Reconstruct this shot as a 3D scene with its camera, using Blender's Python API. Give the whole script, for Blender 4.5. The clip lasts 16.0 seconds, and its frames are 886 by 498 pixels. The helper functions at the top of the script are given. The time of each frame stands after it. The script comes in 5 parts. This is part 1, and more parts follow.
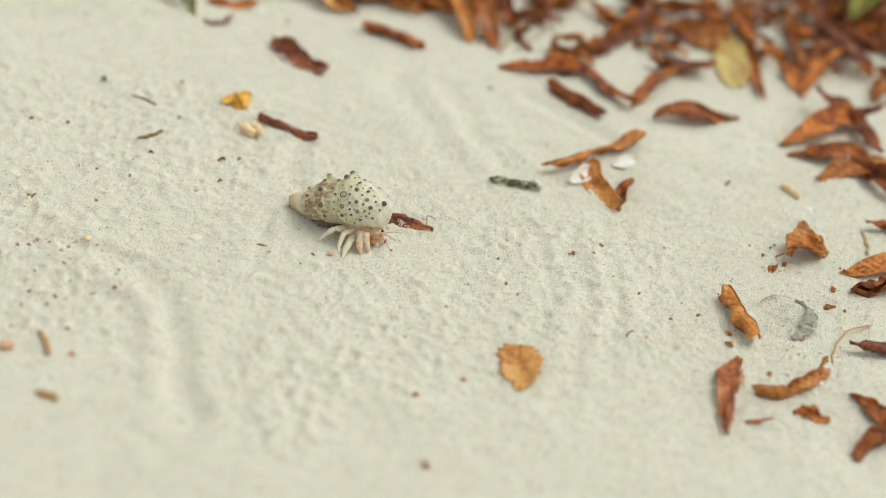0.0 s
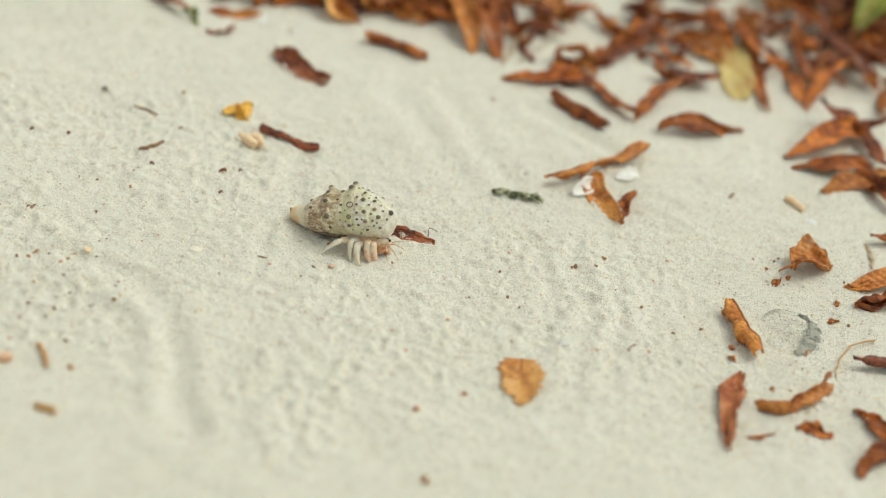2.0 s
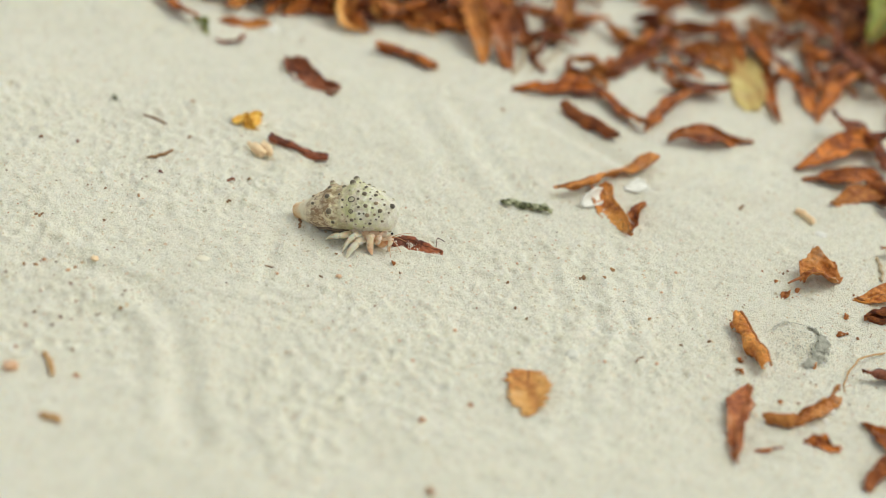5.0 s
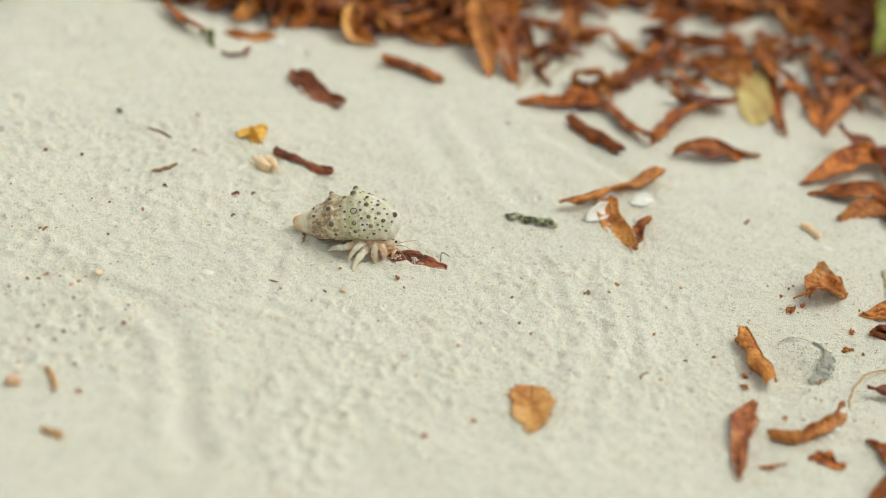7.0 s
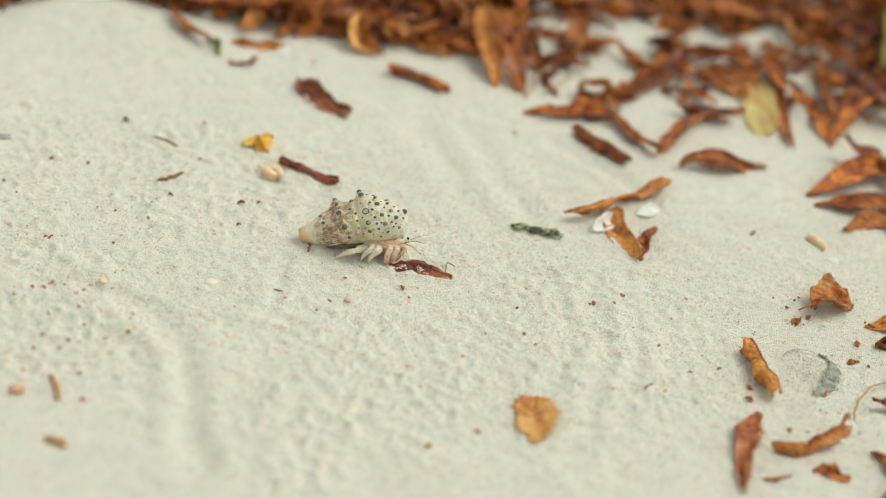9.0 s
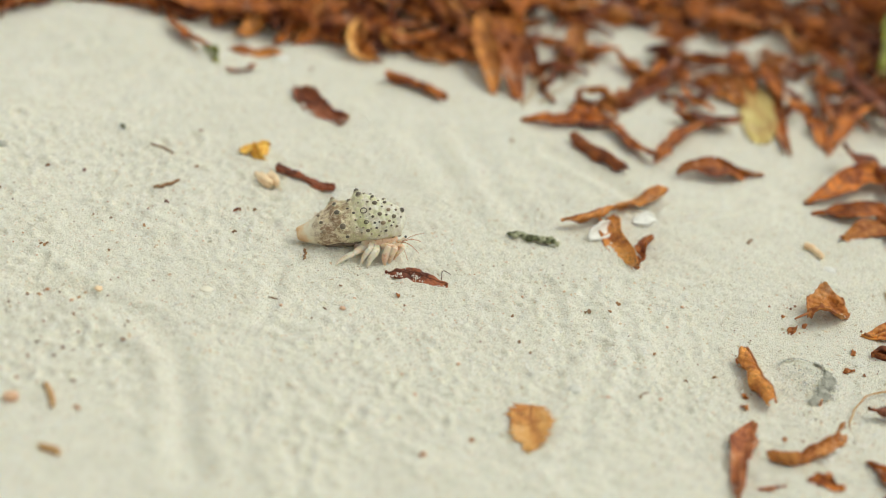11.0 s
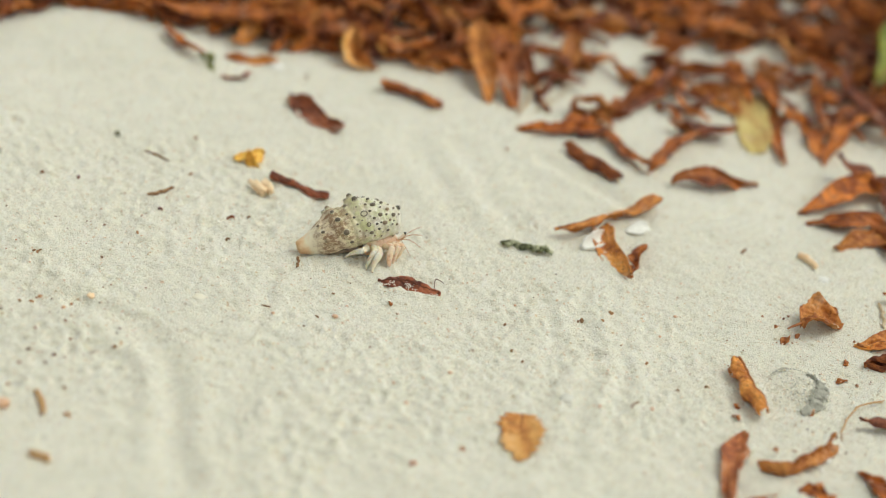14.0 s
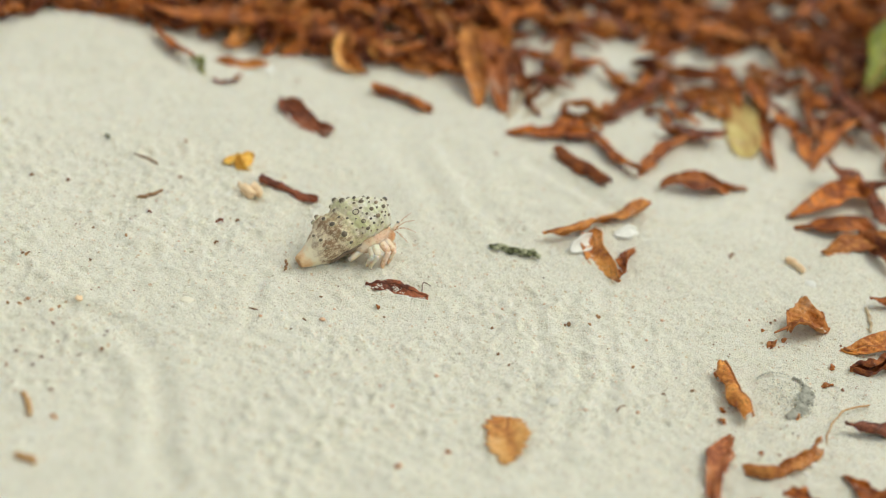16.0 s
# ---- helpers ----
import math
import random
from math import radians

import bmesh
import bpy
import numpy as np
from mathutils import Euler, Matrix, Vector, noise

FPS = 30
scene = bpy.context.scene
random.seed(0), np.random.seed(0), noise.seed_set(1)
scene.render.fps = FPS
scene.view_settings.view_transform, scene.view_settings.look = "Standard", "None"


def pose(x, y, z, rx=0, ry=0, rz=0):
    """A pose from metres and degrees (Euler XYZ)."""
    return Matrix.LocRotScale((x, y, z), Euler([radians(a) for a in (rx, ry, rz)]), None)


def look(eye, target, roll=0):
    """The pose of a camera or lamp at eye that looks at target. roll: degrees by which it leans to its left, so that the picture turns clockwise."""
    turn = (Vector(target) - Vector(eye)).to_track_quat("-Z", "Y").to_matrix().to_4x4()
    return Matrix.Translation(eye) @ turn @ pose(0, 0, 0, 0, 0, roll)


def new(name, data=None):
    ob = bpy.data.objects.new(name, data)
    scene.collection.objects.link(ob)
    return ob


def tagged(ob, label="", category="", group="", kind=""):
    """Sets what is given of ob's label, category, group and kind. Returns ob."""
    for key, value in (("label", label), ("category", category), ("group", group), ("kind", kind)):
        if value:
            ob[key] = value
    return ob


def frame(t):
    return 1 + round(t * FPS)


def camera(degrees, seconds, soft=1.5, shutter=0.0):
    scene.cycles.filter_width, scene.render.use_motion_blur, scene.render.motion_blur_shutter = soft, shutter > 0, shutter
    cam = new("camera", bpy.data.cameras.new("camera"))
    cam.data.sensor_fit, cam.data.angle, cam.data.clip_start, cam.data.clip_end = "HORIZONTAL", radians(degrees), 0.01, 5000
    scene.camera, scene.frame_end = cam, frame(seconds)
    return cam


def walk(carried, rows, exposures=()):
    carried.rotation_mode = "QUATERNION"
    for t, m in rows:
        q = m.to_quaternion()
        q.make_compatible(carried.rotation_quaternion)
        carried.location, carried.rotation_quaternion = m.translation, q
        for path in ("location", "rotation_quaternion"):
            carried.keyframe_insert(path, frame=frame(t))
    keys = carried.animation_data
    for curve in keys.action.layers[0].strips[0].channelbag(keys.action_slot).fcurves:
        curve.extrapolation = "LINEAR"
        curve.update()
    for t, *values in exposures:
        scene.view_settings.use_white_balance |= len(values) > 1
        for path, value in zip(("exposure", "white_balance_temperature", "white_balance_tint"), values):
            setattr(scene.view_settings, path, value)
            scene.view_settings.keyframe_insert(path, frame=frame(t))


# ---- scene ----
cam = camera(26.0, 16.0, soft=1.05)
cam.data.dof.use_dof = True
cam.data.dof.focus_distance = 0.712
cam.data.dof.aperture_fstop = 4.1

PATH = [
    (0, (0.03966, -0.60393, 0.38840), (0.03972, -0.01686, 0.00717), 8.01),
    (0.5, (0.04037, -0.60270, 0.38849), (0.03995, -0.01556, 0.00735), 7.97),
    (1, (0.04074, -0.60175, 0.38860), (0.04013, -0.01433, 0.00789), 8.05),
    (1.5, (0.04104, -0.60042, 0.38834), (0.03994, -0.01267, 0.00815), 8.08),
    (2, (0.04136, -0.59916, 0.38866), (0.03854, -0.01115, 0.00887), 8.06),
    (2.5, (0.04213, -0.59821, 0.38903), (0.03670, -0.00980, 0.00989), 7.95),
    (3, (0.04181, -0.59818, 0.38836), (0.03598, -0.00906, 0.01034), 7.98),
    (3.5, (0.04272, -0.59800, 0.38846), (0.03565, -0.00892, 0.01038), 7.98),
    (4, (0.04375, -0.59811, 0.38831), (0.03554, -0.00892, 0.01044), 7.99),
    (6.5, (0.04521, -0.59522, 0.38946), (0.03413, -0.00522, 0.01293), 8.04),
    (7, (0.04658, -0.59450, 0.39014), (0.03286, -0.00408, 0.01435), 7.90),
    (7.5, (0.04653, -0.59382, 0.39027), (0.03217, -0.00283, 0.01540), 7.93),
    (8, (0.04660, -0.59357, 0.39054), (0.03096, -0.00230, 0.01616), 7.92),
    (8.5, (0.04693, -0.59356, 0.38976), (0.03045, -0.00179, 0.01621), 7.94),
    (9, (0.04789, -0.59356, 0.39084), (0.03045, -0.00201, 0.01699), 7.95),
    (11.5, (0.05133, -0.59157, 0.39174), (0.03161, 0.00105, 0.01970), 8.00),
    (12, (0.05146, -0.59082, 0.39155), (0.03160, 0.00201, 0.01986), 8.02),
    (12.5, (0.05206, -0.59064, 0.39125), (0.03165, 0.00267, 0.02035), 7.97),
    (13, (0.05288, -0.59065, 0.39235), (0.03199, 0.00242, 0.02109), 8.02),
    (13.5, (0.05363, -0.59111, 0.39229), (0.03291, 0.00233, 0.02162), 8.15),
    (14, (0.05557, -0.59168, 0.39253), (0.03374, 0.00200, 0.02232), 8.08),
    (14.5, (0.05634, -0.59218, 0.39303), (0.03490, 0.00144, 0.02269), 8.16),
    (15, (0.05824, -0.59254, 0.39297), (0.03656, 0.00136, 0.02309), 8.14),
    (15.5, (0.05984, -0.59269, 0.39363), (0.03755, 0.00131, 0.02396), 8.16),
    (16, (0.06067, -0.59272, 0.39418), (0.03816, 0.00155, 0.02495), 8.19),
]
walk(cam, [(t, look(eye, target, roll)) for t, eye, target, roll in PATH], [(0.0, -0.29, 6800, 1), (16.0, -0.29, 6800, 1)])

# the crab's way: seconds, place of the shell's tip, turns
CRAB = [
    (0, -0.0192, 0.0083, 0.0034, 6.0, -14.0, -19.6),
    (0.5, -0.0190, 0.0081, 0.0034, 2.7, -12.2, -17.3),
    (1, -0.0191, 0.0079, 0.0034, 4.9, -12.9, -16.7),
    (1.5, -0.0191, 0.0073, 0.0035, 4.4, -13.2, -15.1),
    (2, -0.0192, 0.0073, 0.0034, 3.3, -13.3, -13.1),
    (2.5, -0.0196, 0.0097, 0.0034, 3.1, -13.5, -13.0),
    (3, -0.0206, 0.0153, 0.0034, 3.5, -13.6, -15.3),
    (3.5, -0.0214, 0.0156, 0.0036, 2.2, -14.5, -14.3),
    (4, -0.0216, 0.0157, 0.0034, 1.5, -14.3, -13.8),
    (6.5, -0.0244, 0.0162, 0.0035, 9.0, -15.1, -8.0),
    (7, -0.0244, 0.0161, 0.0036, 7.3, -15.2, -6.7),
    (7.5, -0.0247, 0.0156, 0.0035, 2.7, -14.9, 1.5),
    (8, -0.0247, 0.0153, 0.0036, 1.6, -15.1, 4.9),
    (8.5, -0.0244, 0.0147, 0.0037, -0.5, -14.9, 7.8),
    (9, -0.0244, 0.0140, 0.0038, -1.0, -14.3, 10.1),
    (11.5, -0.0246, 0.0199, 0.0044, 0.7, -14.3, 12.3),
    (12, -0.0242, 0.0200, 0.0041, -0.2, -14.5, 14.0),
    (12.5, -0.0232, 0.0188, 0.0040, -0.8, -14.9, 17.1),
    (13, -0.0227, 0.0181, 0.0041, 0.5, -15.6, 18.5),
    (13.5, -0.0223, 0.0177, 0.0040, -0.0, -15.0, 21.6),
    (14, -0.0214, 0.0169, 0.0037, -1.3, -15.6, 27.0),
    (14.5, -0.0195, 0.0146, 0.0036, -5.6, -17.1, 32.3),
    (15, -0.0175, 0.0123, 0.0037, -9.5, -18.7, 37.1),
    (15.5, -0.0168, 0.0116, 0.0037, -9.2, -21.3, 37.7),
    (16, -0.0153, 0.0101, 0.0038, -9.7, -22.1, 42.3),
]
# where each leg is planted on the sand: seconds, x, y
FOOT_A = [
    (0, -0.0069, -0.0128),
    (2, -0.0055, -0.0126),
    (4, -0.0080, 0.0018),
    (6.5, -0.0109, 0.0048),
    (8, -0.0094, 0.0061),
    (9, -0.0095, 0.0065),
    (11.5, -0.0077, 0.0072),
    (12.5, -0.0046, 0.0168),
    (13.5, -0.0042, 0.0172),
    (15, -0.0025, 0.0181),
    (16, 0.0031, 0.0245),
]
FOOT_B = [
    (0, 0.0041, -0.0215),
    (2, 0.0096, -0.0162),
    (4, 0.0005, -0.0077),
    (6.5, 0.0002, -0.0066),
    (8, 0.0024, -0.0023),
    (9, 0.0029, 0.0066),
    (11.5, 0.0044, 0.0088),
    (12.5, 0.0037, 0.0085),
    (13.5, 0.0070, 0.0102),
    (15, 0.0108, 0.0168),
    (16, 0.0113, 0.0184),
]
FOOT_C = [
    (0, 0.0104, -0.0168),
    (2, 0.0128, -0.0131),
    (4, 0.0105, -0.0038),
    (6.5, 0.0087, 0.0016),
    (8, 0.0091, 0.0035),
    (9, 0.0102, 0.0083),
    (11.5, 0.0103, 0.0133),
    (12.5, 0.0105, 0.0141),
    (13.5, 0.0132, 0.0168),
    (15, 0.0159, 0.0204),
    (16, 0.0157, 0.0209),
]
FOOT_D = [
    (0, 0.0168, -0.0075),
    (2, 0.0193, -0.0052),
    (4, 0.0166, -0.0013),
    (6.5, 0.0141, 0.0059),
    (8, 0.0144, 0.0090),
    (9, 0.0136, 0.0117),
    (11.5, 0.0128, 0.0185),
    (12.5, 0.0133, 0.0206),
    (13.5, 0.0150, 0.0231),
    (15, 0.0167, 0.0256),
    (16, 0.0176, 0.0277),
]
FOOT_E = [
    (0, 0.0020, -0.0190),
    (2, 0.0061, -0.0142),
    (4, -0.0013, -0.0047),
    (6.5, -0.0022, -0.0030),
    (8, -0.0004, 0.0007),
    (9, 0.0000, 0.0076),
    (11.5, 0.0017, 0.0100),
    (12.5, 0.0021, 0.0115),
    (13.5, 0.0044, 0.0131),
    (15, 0.0080, 0.0181),
    (16, 0.0098, 0.0203),
]
FOOT_F = [
    (0, 0.0133, -0.0146),
    (2, 0.0153, -0.0117),
    (4, 0.0132, -0.0030),
    (6.5, 0.0111, 0.0031),
    (8, 0.0119, 0.0063),
    (9, 0.0122, 0.0096),
    (11.5, 0.0117, 0.0157),
    (12.5, 0.0125, 0.0179),
    (13.5, 0.0143, 0.0196),
    (15, 0.0163, 0.0238),
    (16, 0.0171, 0.0251),
]

# ---- daylight: bright, thinly clouded sky ----
world = bpy.data.worlds.new("sky")
scene.world = world
world.use_nodes = True
wn = world.node_tree.nodes
wl = world.node_tree.links
sky = wn.new("ShaderNodeTexSky")
sky.sky_type, sky.sun_disc = "NISHITA", False
sky.sun_elevation, sky.sun_rotation = radians(59), radians(75)
sky.dust_density, sky.ozone_density = 4.0, 1.0
haze = wn.new("ShaderNodeHueSaturation")
haze.inputs["Saturation"].default_value = 0.16
wl.new(sky.outputs["Color"], haze.inputs["Color"])
cloud = wn.new("ShaderNodeMix")
cloud.data_type = "RGBA"
cloud.inputs["Factor"].default_value = 0.5
cloud.inputs["B"].default_value = (4.5, 4.5, 4.5, 1.0)
wl.new(haze.outputs["Color"], cloud.inputs["A"])
wl.new(cloud.outputs["Result"], wn["Background"].inputs["Color"])
wn["Background"].inputs["Strength"].default_value = 0.165
sun = new("sun", bpy.data.lights.new("sun", "SUN"))
sun.data.energy, sun.data.angle, sun.data.color = 1.4, radians(40), (1.0, 0.97, 0.91)
sun.matrix_world = look((0.85, 0.22, 1.45), (0, 0, 0))


# ---- materials ----
def nodes_of(name):
    m = bpy.data.materials.new(name)
    m.use_nodes = True
    return m, m.node_tree.nodes, m.node_tree.links, m.node_tree.nodes["Principled BSDF"]


def coords(n, l, stretch=(1, 1, 1)):
    tc, mp = n.new("ShaderNodeTexCoord"), n.new("ShaderNodeMapping")
    mp.inputs["Scale"].default_value = stretch
    l.new(tc.outputs["Object"], mp.inputs["Vector"])
    return mp.outputs["Vector"]


def noise_of(n, l, vec, scale, detail=4.0, rough=0.6):
    t = n.new("ShaderNodeTexNoise")
    t.inputs["Scale"].default_value, t.inputs["Detail"].default_value, t.inputs["Roughness"].default_value = scale, detail, rough
    l.new(vec, t.inputs["Vector"])
    return t.outputs["Fac"]


def ramp_of(n, l, fac, stops):
    r = n.new("ShaderNodeValToRGB")
    e = r.color_ramp.elements
    while len(e) < len(stops):
        e.new(0.5)
    for s, (p, c) in zip(e, stops):
        s.position, s.color = p, (*c, 1.0)
    l.new(fac, r.inputs["Fac"])
    return r.outputs["Color"]


def mix_of(n, l, fac, a, b, kind="MIX"):
    m = n.new("ShaderNodeMix")
    m.data_type, m.blend_type = "RGBA", kind
    for sock, v in ((m.inputs["Factor"], fac), (m.inputs["A"], a), (m.inputs["B"], b)):
        if hasattr(v, "is_output"):
            l.new(v, sock)
        else:
            sock.default_value = v if isinstance(v, float) else (*v, 1.0)
    return m.outputs["Result"]


def bump_of(n, l, b, height, strength, distance):
    u = n.new("ShaderNodeBump")
    u.inputs["Strength"].default_value, u.inputs["Distance"].default_value = strength, distance
    l.new(height, u.inputs["Height"])
    l.new(u.outputs["Normal"], b.inputs["Normal"])


def random_of(n, island=False):
    if island:
        return n.new("ShaderNodeNewGeometry").outputs["Random Per Island"]
    return n.new("ShaderNodeObjectInfo").outputs["Random"]


def sand_material():
    m, n, l, b = nodes_of("coral_sand")
    v = coords(n, l)
    broad = ramp_of(n, l, noise_of(n, l, v, 14, 5), [(0.3, (0.805, 0.785, 0.685)), (0.7, (0.850, 0.830, 0.735))])
    blot = ramp_of(n, l, noise_of(n, l, v, 130, 4), [(0.36, (0.955, 0.96, 0.955)), (0.56, (1.0, 1.0, 1.0))])
    col = mix_of(n, l, 1.0, broad, blot, "MULTIPLY")
    cells = []
    for size in (1700, 1100):
        cell = n.new("ShaderNodeTexVoronoi")
        cell.inputs["Scale"].default_value = size
        l.new(v, cell.inputs["Vector"])
        sep = n.new("ShaderNodeSeparateColor")
        l.new(cell.outputs["Color"], sep.inputs["Color"])
        cells.append((cell, sep))
    tint = ramp_of(n, l, cells[0][1].outputs["Red"], [(0.0, (0.74, 0.69, 0.62)), (0.06, (0.88, 0.86, 0.83)), (0.25, (0.98, 0.98, 0.97)), (0.60, (1.0, 1.0, 1.0)), (0.95, (1.06, 1.06, 1.06)), (1.0, (1.0, 0.86, 0.78))])
    col = mix_of(n, l, 0.9, col, tint, "MULTIPLY")
    # single coloured grains: pink, ochre and grey
    rare = ramp_of(n, l, cells[1][1].outputs["Green"], [(0.0, (0.90, 0.66, 0.54)), (0.005, (0.84, 0.68, 0.48)), (0.010, (0.60, 0.58, 0.52)), (0.018, (1.0, 1.0, 1.0))])
    col = mix_of(n, l, 0.85, col, rare, "MULTIPLY")
    l.new(col, b.inputs["Base Color"])
    b.inputs["Roughness"].default_value = 0.95
    b.inputs["Subsurface Weight"].default_value = 0.6
    b.inputs["Subsurface Radius"].default_value = (1.0, 0.9, 0.7)
    b.inputs["Subsurface Scale"].default_value = 0.0013
    b.inputs["Specular IOR Level"].default_value = 0.2
    add = n.new("ShaderNodeMath")
    add.operation = "MULTIPLY_ADD"
    l.new(cells[0][0].outputs["Distance"], add.inputs[0])
    add.inputs[1].default_value = -1.2
    l.new(noise_of(n, l, v, 800, 5, 0.75), add.inputs[2])
    bump_of(n, l, b, add.outputs[0], 0.85, 0.00055)
    return m


def leaf_material(name, light, mid, dark, spread=0.5, island=False, gloss=0.5, dust=0.25):
    """Dry leaf: streaked along its length, blotched and veined."""
    m, n, l, b = nodes_of(name)
    v = coords(n, l)
    streak = noise_of(n, l, coords(n, l, (0.25, 1, 1)), 420, 4)
    blot = noise_of(n, l, v, 140, 5, 0.7)
    col = mix_of(n, l, ramp_of(n, l, streak, [(0.40, (0, 0, 0)), (0.60, (1, 1, 1))]), mid, light)
    col = mix_of(n, l, ramp_of(n, l, blot, [(0.40, (1, 1, 1)), (0.54, (0, 0, 0))]), col, dark)
    # dark specks: mottling, and shade of the crinkles put into the colour
    col = mix_of(n, l, ramp_of(n, l, noise_of(n, l, v, 420, 5, 0.75), [(0.36, (0.7, 0.7, 0.7)), (0.46, (0, 0, 0))]), col, tuple(0.4 * c for c in dark))
    own = ramp_of(n, l, random_of(n, island), [(0.0, (1 - spread, 1 - spread * 1.15, 1 - spread * 1.15)), (0.55, (0.95, 0.92, 0.9)), (1.0, (1.3, 1.32, 1.2))])
    col = mix_of(n, l, 1.0, col, own, "MULTIPLY")
    sandy = ramp_of(n, l, noise_of(n, l, v, 95, 6, 0.7), [(0.57, (0, 0, 0)), (0.68, (dust, dust, dust))])
    col = mix_of(n, l, sandy, col, (0.80, 0.74, 0.62))
    l.new(col, b.inputs["Base Color"])
    b.inputs["Roughness"].default_value = gloss
    b.inputs["Specular IOR Level"].default_value = 0.35
    w = n.new("ShaderNodeTexWave")
    w.bands_direction = "DIAGONAL"
    w.inputs["Scale"].default_value, w.inputs["Distortion"].default_value, w.inputs["Detail"].default_value = 160, 3.0, 2.0
    l.new(v, w.inputs["Vector"])
    add = n.new("ShaderNodeMath")
    add.operation = "MULTIPLY_ADD"
    l.new(w.outputs["Fac"], add.inputs[0])
    add.inputs[1].default_value = 0.35
    l.new(noise_of(n, l, v, 420, 6, 0.7), add.inputs[2])
    bump_of(n, l, b, add.outputs[0], 0.8, 0.0008)
    return m


def plain_material(name, a, c, scale=300, gloss=0.6, strength=0.3, metres=0.0003, specular=0.3):
    """Two mixed tones with fine relief."""
    m, n, l, b = nodes_of(name)
    v = coords(n, l)
    f = noise_of(n, l, v, scale, 4)
    l.new(ramp_of(n, l, f, [(0.35, a), (0.65, c)]), b.inputs["Base Color"])
    b.inputs["Roughness"].default_value = gloss
    b.inputs["Specular IOR Level"].default_value = specular
    bump_of(n, l, b, noise_of(n, l, v, scale * 3, 3), strength, metres)
    return m


def bits_material(name, stops, gloss=0.8):
    m, n, l, b = nodes_of(name)
    l.new(ramp_of(n, l, random_of(n, True), stops), b.inputs["Base Color"])
    b.inputs["Roughness"].default_value = gloss
    bump_of(n, l, b, noise_of(n, l, coords(n, l), 1500, 3), 0.4, 0.0003)
    return m


def shell_material():
    """Whelk shell: bare peach tip, brown mottled spire, pale body washed with green, dark flecks."""
    m, n, l, b = nodes_of("weathered_shell")
    v = coords(n, l)
    sep = n.new("ShaderNodeSeparateXYZ")
    l.new(v, sep.inputs["Vector"])
    wob = n.new("ShaderNodeMath")
    wob.operation = "MULTIPLY_ADD"
    l.new(noise_of(n, l, v, 260, 4), wob.inputs[0])
    wob.inputs[1].default_value = 0.010
    l.new(sep.outputs["X"], wob.inputs[2])
    along = n.new("ShaderNodeMapRange")
    along.inputs["From Min"].default_value, along.inputs["From Max"].default_value = 0.005, 0.045
    l.new(wob.outputs[0], along.inputs["Value"])
    base = ramp_of(n, l, along.outputs["Result"], [(0.0, (0.74, 0.44, 0.22)), (0.06, (0.88, 0.66, 0.42)), (0.12, (0.93, 0.84, 0.66)), (0.24, (0.92, 0.82, 0.62)), (0.30, (0.86, 0.74, 0.54)), (0.55, (0.90, 0.82, 0.62)), (0.68, (0.95, 0.92, 0.78)), (0.85, (0.97, 0.96, 0.86)), (1.0, (0.95, 0.93, 0.83))])
    # brown cloud and streaks along the ribs of the spire
    cloud = ramp_of(n, l, noise_of(n, l, v, 240, 6, 0.7), [(0.43, (0, 0, 0)), (0.51, (1, 1, 1))])
    streak = ramp_of(n, l, noise_of(n, l, coords(n, l, (0.45, 1, 1)), 620, 6, 0.75), [(0.43, (0, 0, 0)), (0.52, (1, 1, 1))])
    much = ramp_of(n, l, along.outputs["Result"], [(0.16, (0, 0, 0)), (0.21, (1, 1, 1)), (0.45, (1, 1, 1)), (0.62, (0.45, 0.45, 0.45)), (0.80, (0.36, 0.36, 0.36)), (1.0, (0.28, 0.28, 0.28))])
    brown = mix_of(n, l, cloud, mix_of(n, l, streak, (0.0, 0.0, 0.0), (0.12, 0.12, 0.12)), mix_of(n, l, streak, (0.35, 0.35, 0.35), (0.95, 0.95, 0.95)))
    col = mix_of(n, l, mix_of(n, l, 1.0, brown, much, "MULTIPLY"), base, (0.33, 0.20, 0.115))
    zone = ramp_of(n, l, along.outputs["Result"], [(0.36, (0, 0, 0)), (0.66, (1, 1, 1)), (0.82, (0.85, 0.85, 0.85)), (0.97, (0.45, 0.45, 0.45))])
    algae = ramp_of(n, l, noise_of(n, l, v, 190, 7, 0.75), [(0.44, (0, 0, 0)), (0.60, (0.9, 0.9, 0.9))])
    green = mix_of(n, l, 1.0, algae, zone, "MULTIPLY")
    col = mix_of(n, l, green, col, (0.70, 0.71, 0.38))
    spots = n.new("ShaderNodeTexVoronoi")
    spots.inputs["Scale"].default_value = 560
    l.new(v, spots.inputs["Vector"])
    fleck = ramp_of(n, l, spots.outputs["Distance"], [(0.14, (0.8, 0.8, 0.8)), (0.34, (0, 0, 0))])
    keep = ramp_of(n, l, noise_of(n, l, v, 240, 2), [(0.48, (0, 0, 0)), (0.56, (1, 1, 1))])
    fleck = mix_of(n, l, 1.0, fleck, keep, "MULTIPLY")
    fleck = mix_of(n, l, 1.0, fleck, zone, "MULTIPLY")
    col = mix_of(n, l, fleck, col, (0.16, 0.13, 0.08))
    b.inputs["Subsurface Weight"].default_value = 0.5
    b.inputs["Subsurface Radius"].default_value = (1.0, 0.9, 0.7)
    b.inputs["Subsurface Scale"].default_value = 0.0020
    l.new(col, b.inputs["Base Color"])
    b.inputs["Roughness"].default_value = 0.5
    b.inputs["Specular IOR Level"].default_value = 0.35
    bump_of(n, l, b, noise_of(n, l, coords(n, l, (0.6, 1, 1)), 560, 7, 0.8), 1.0, 0.0010)
    return m


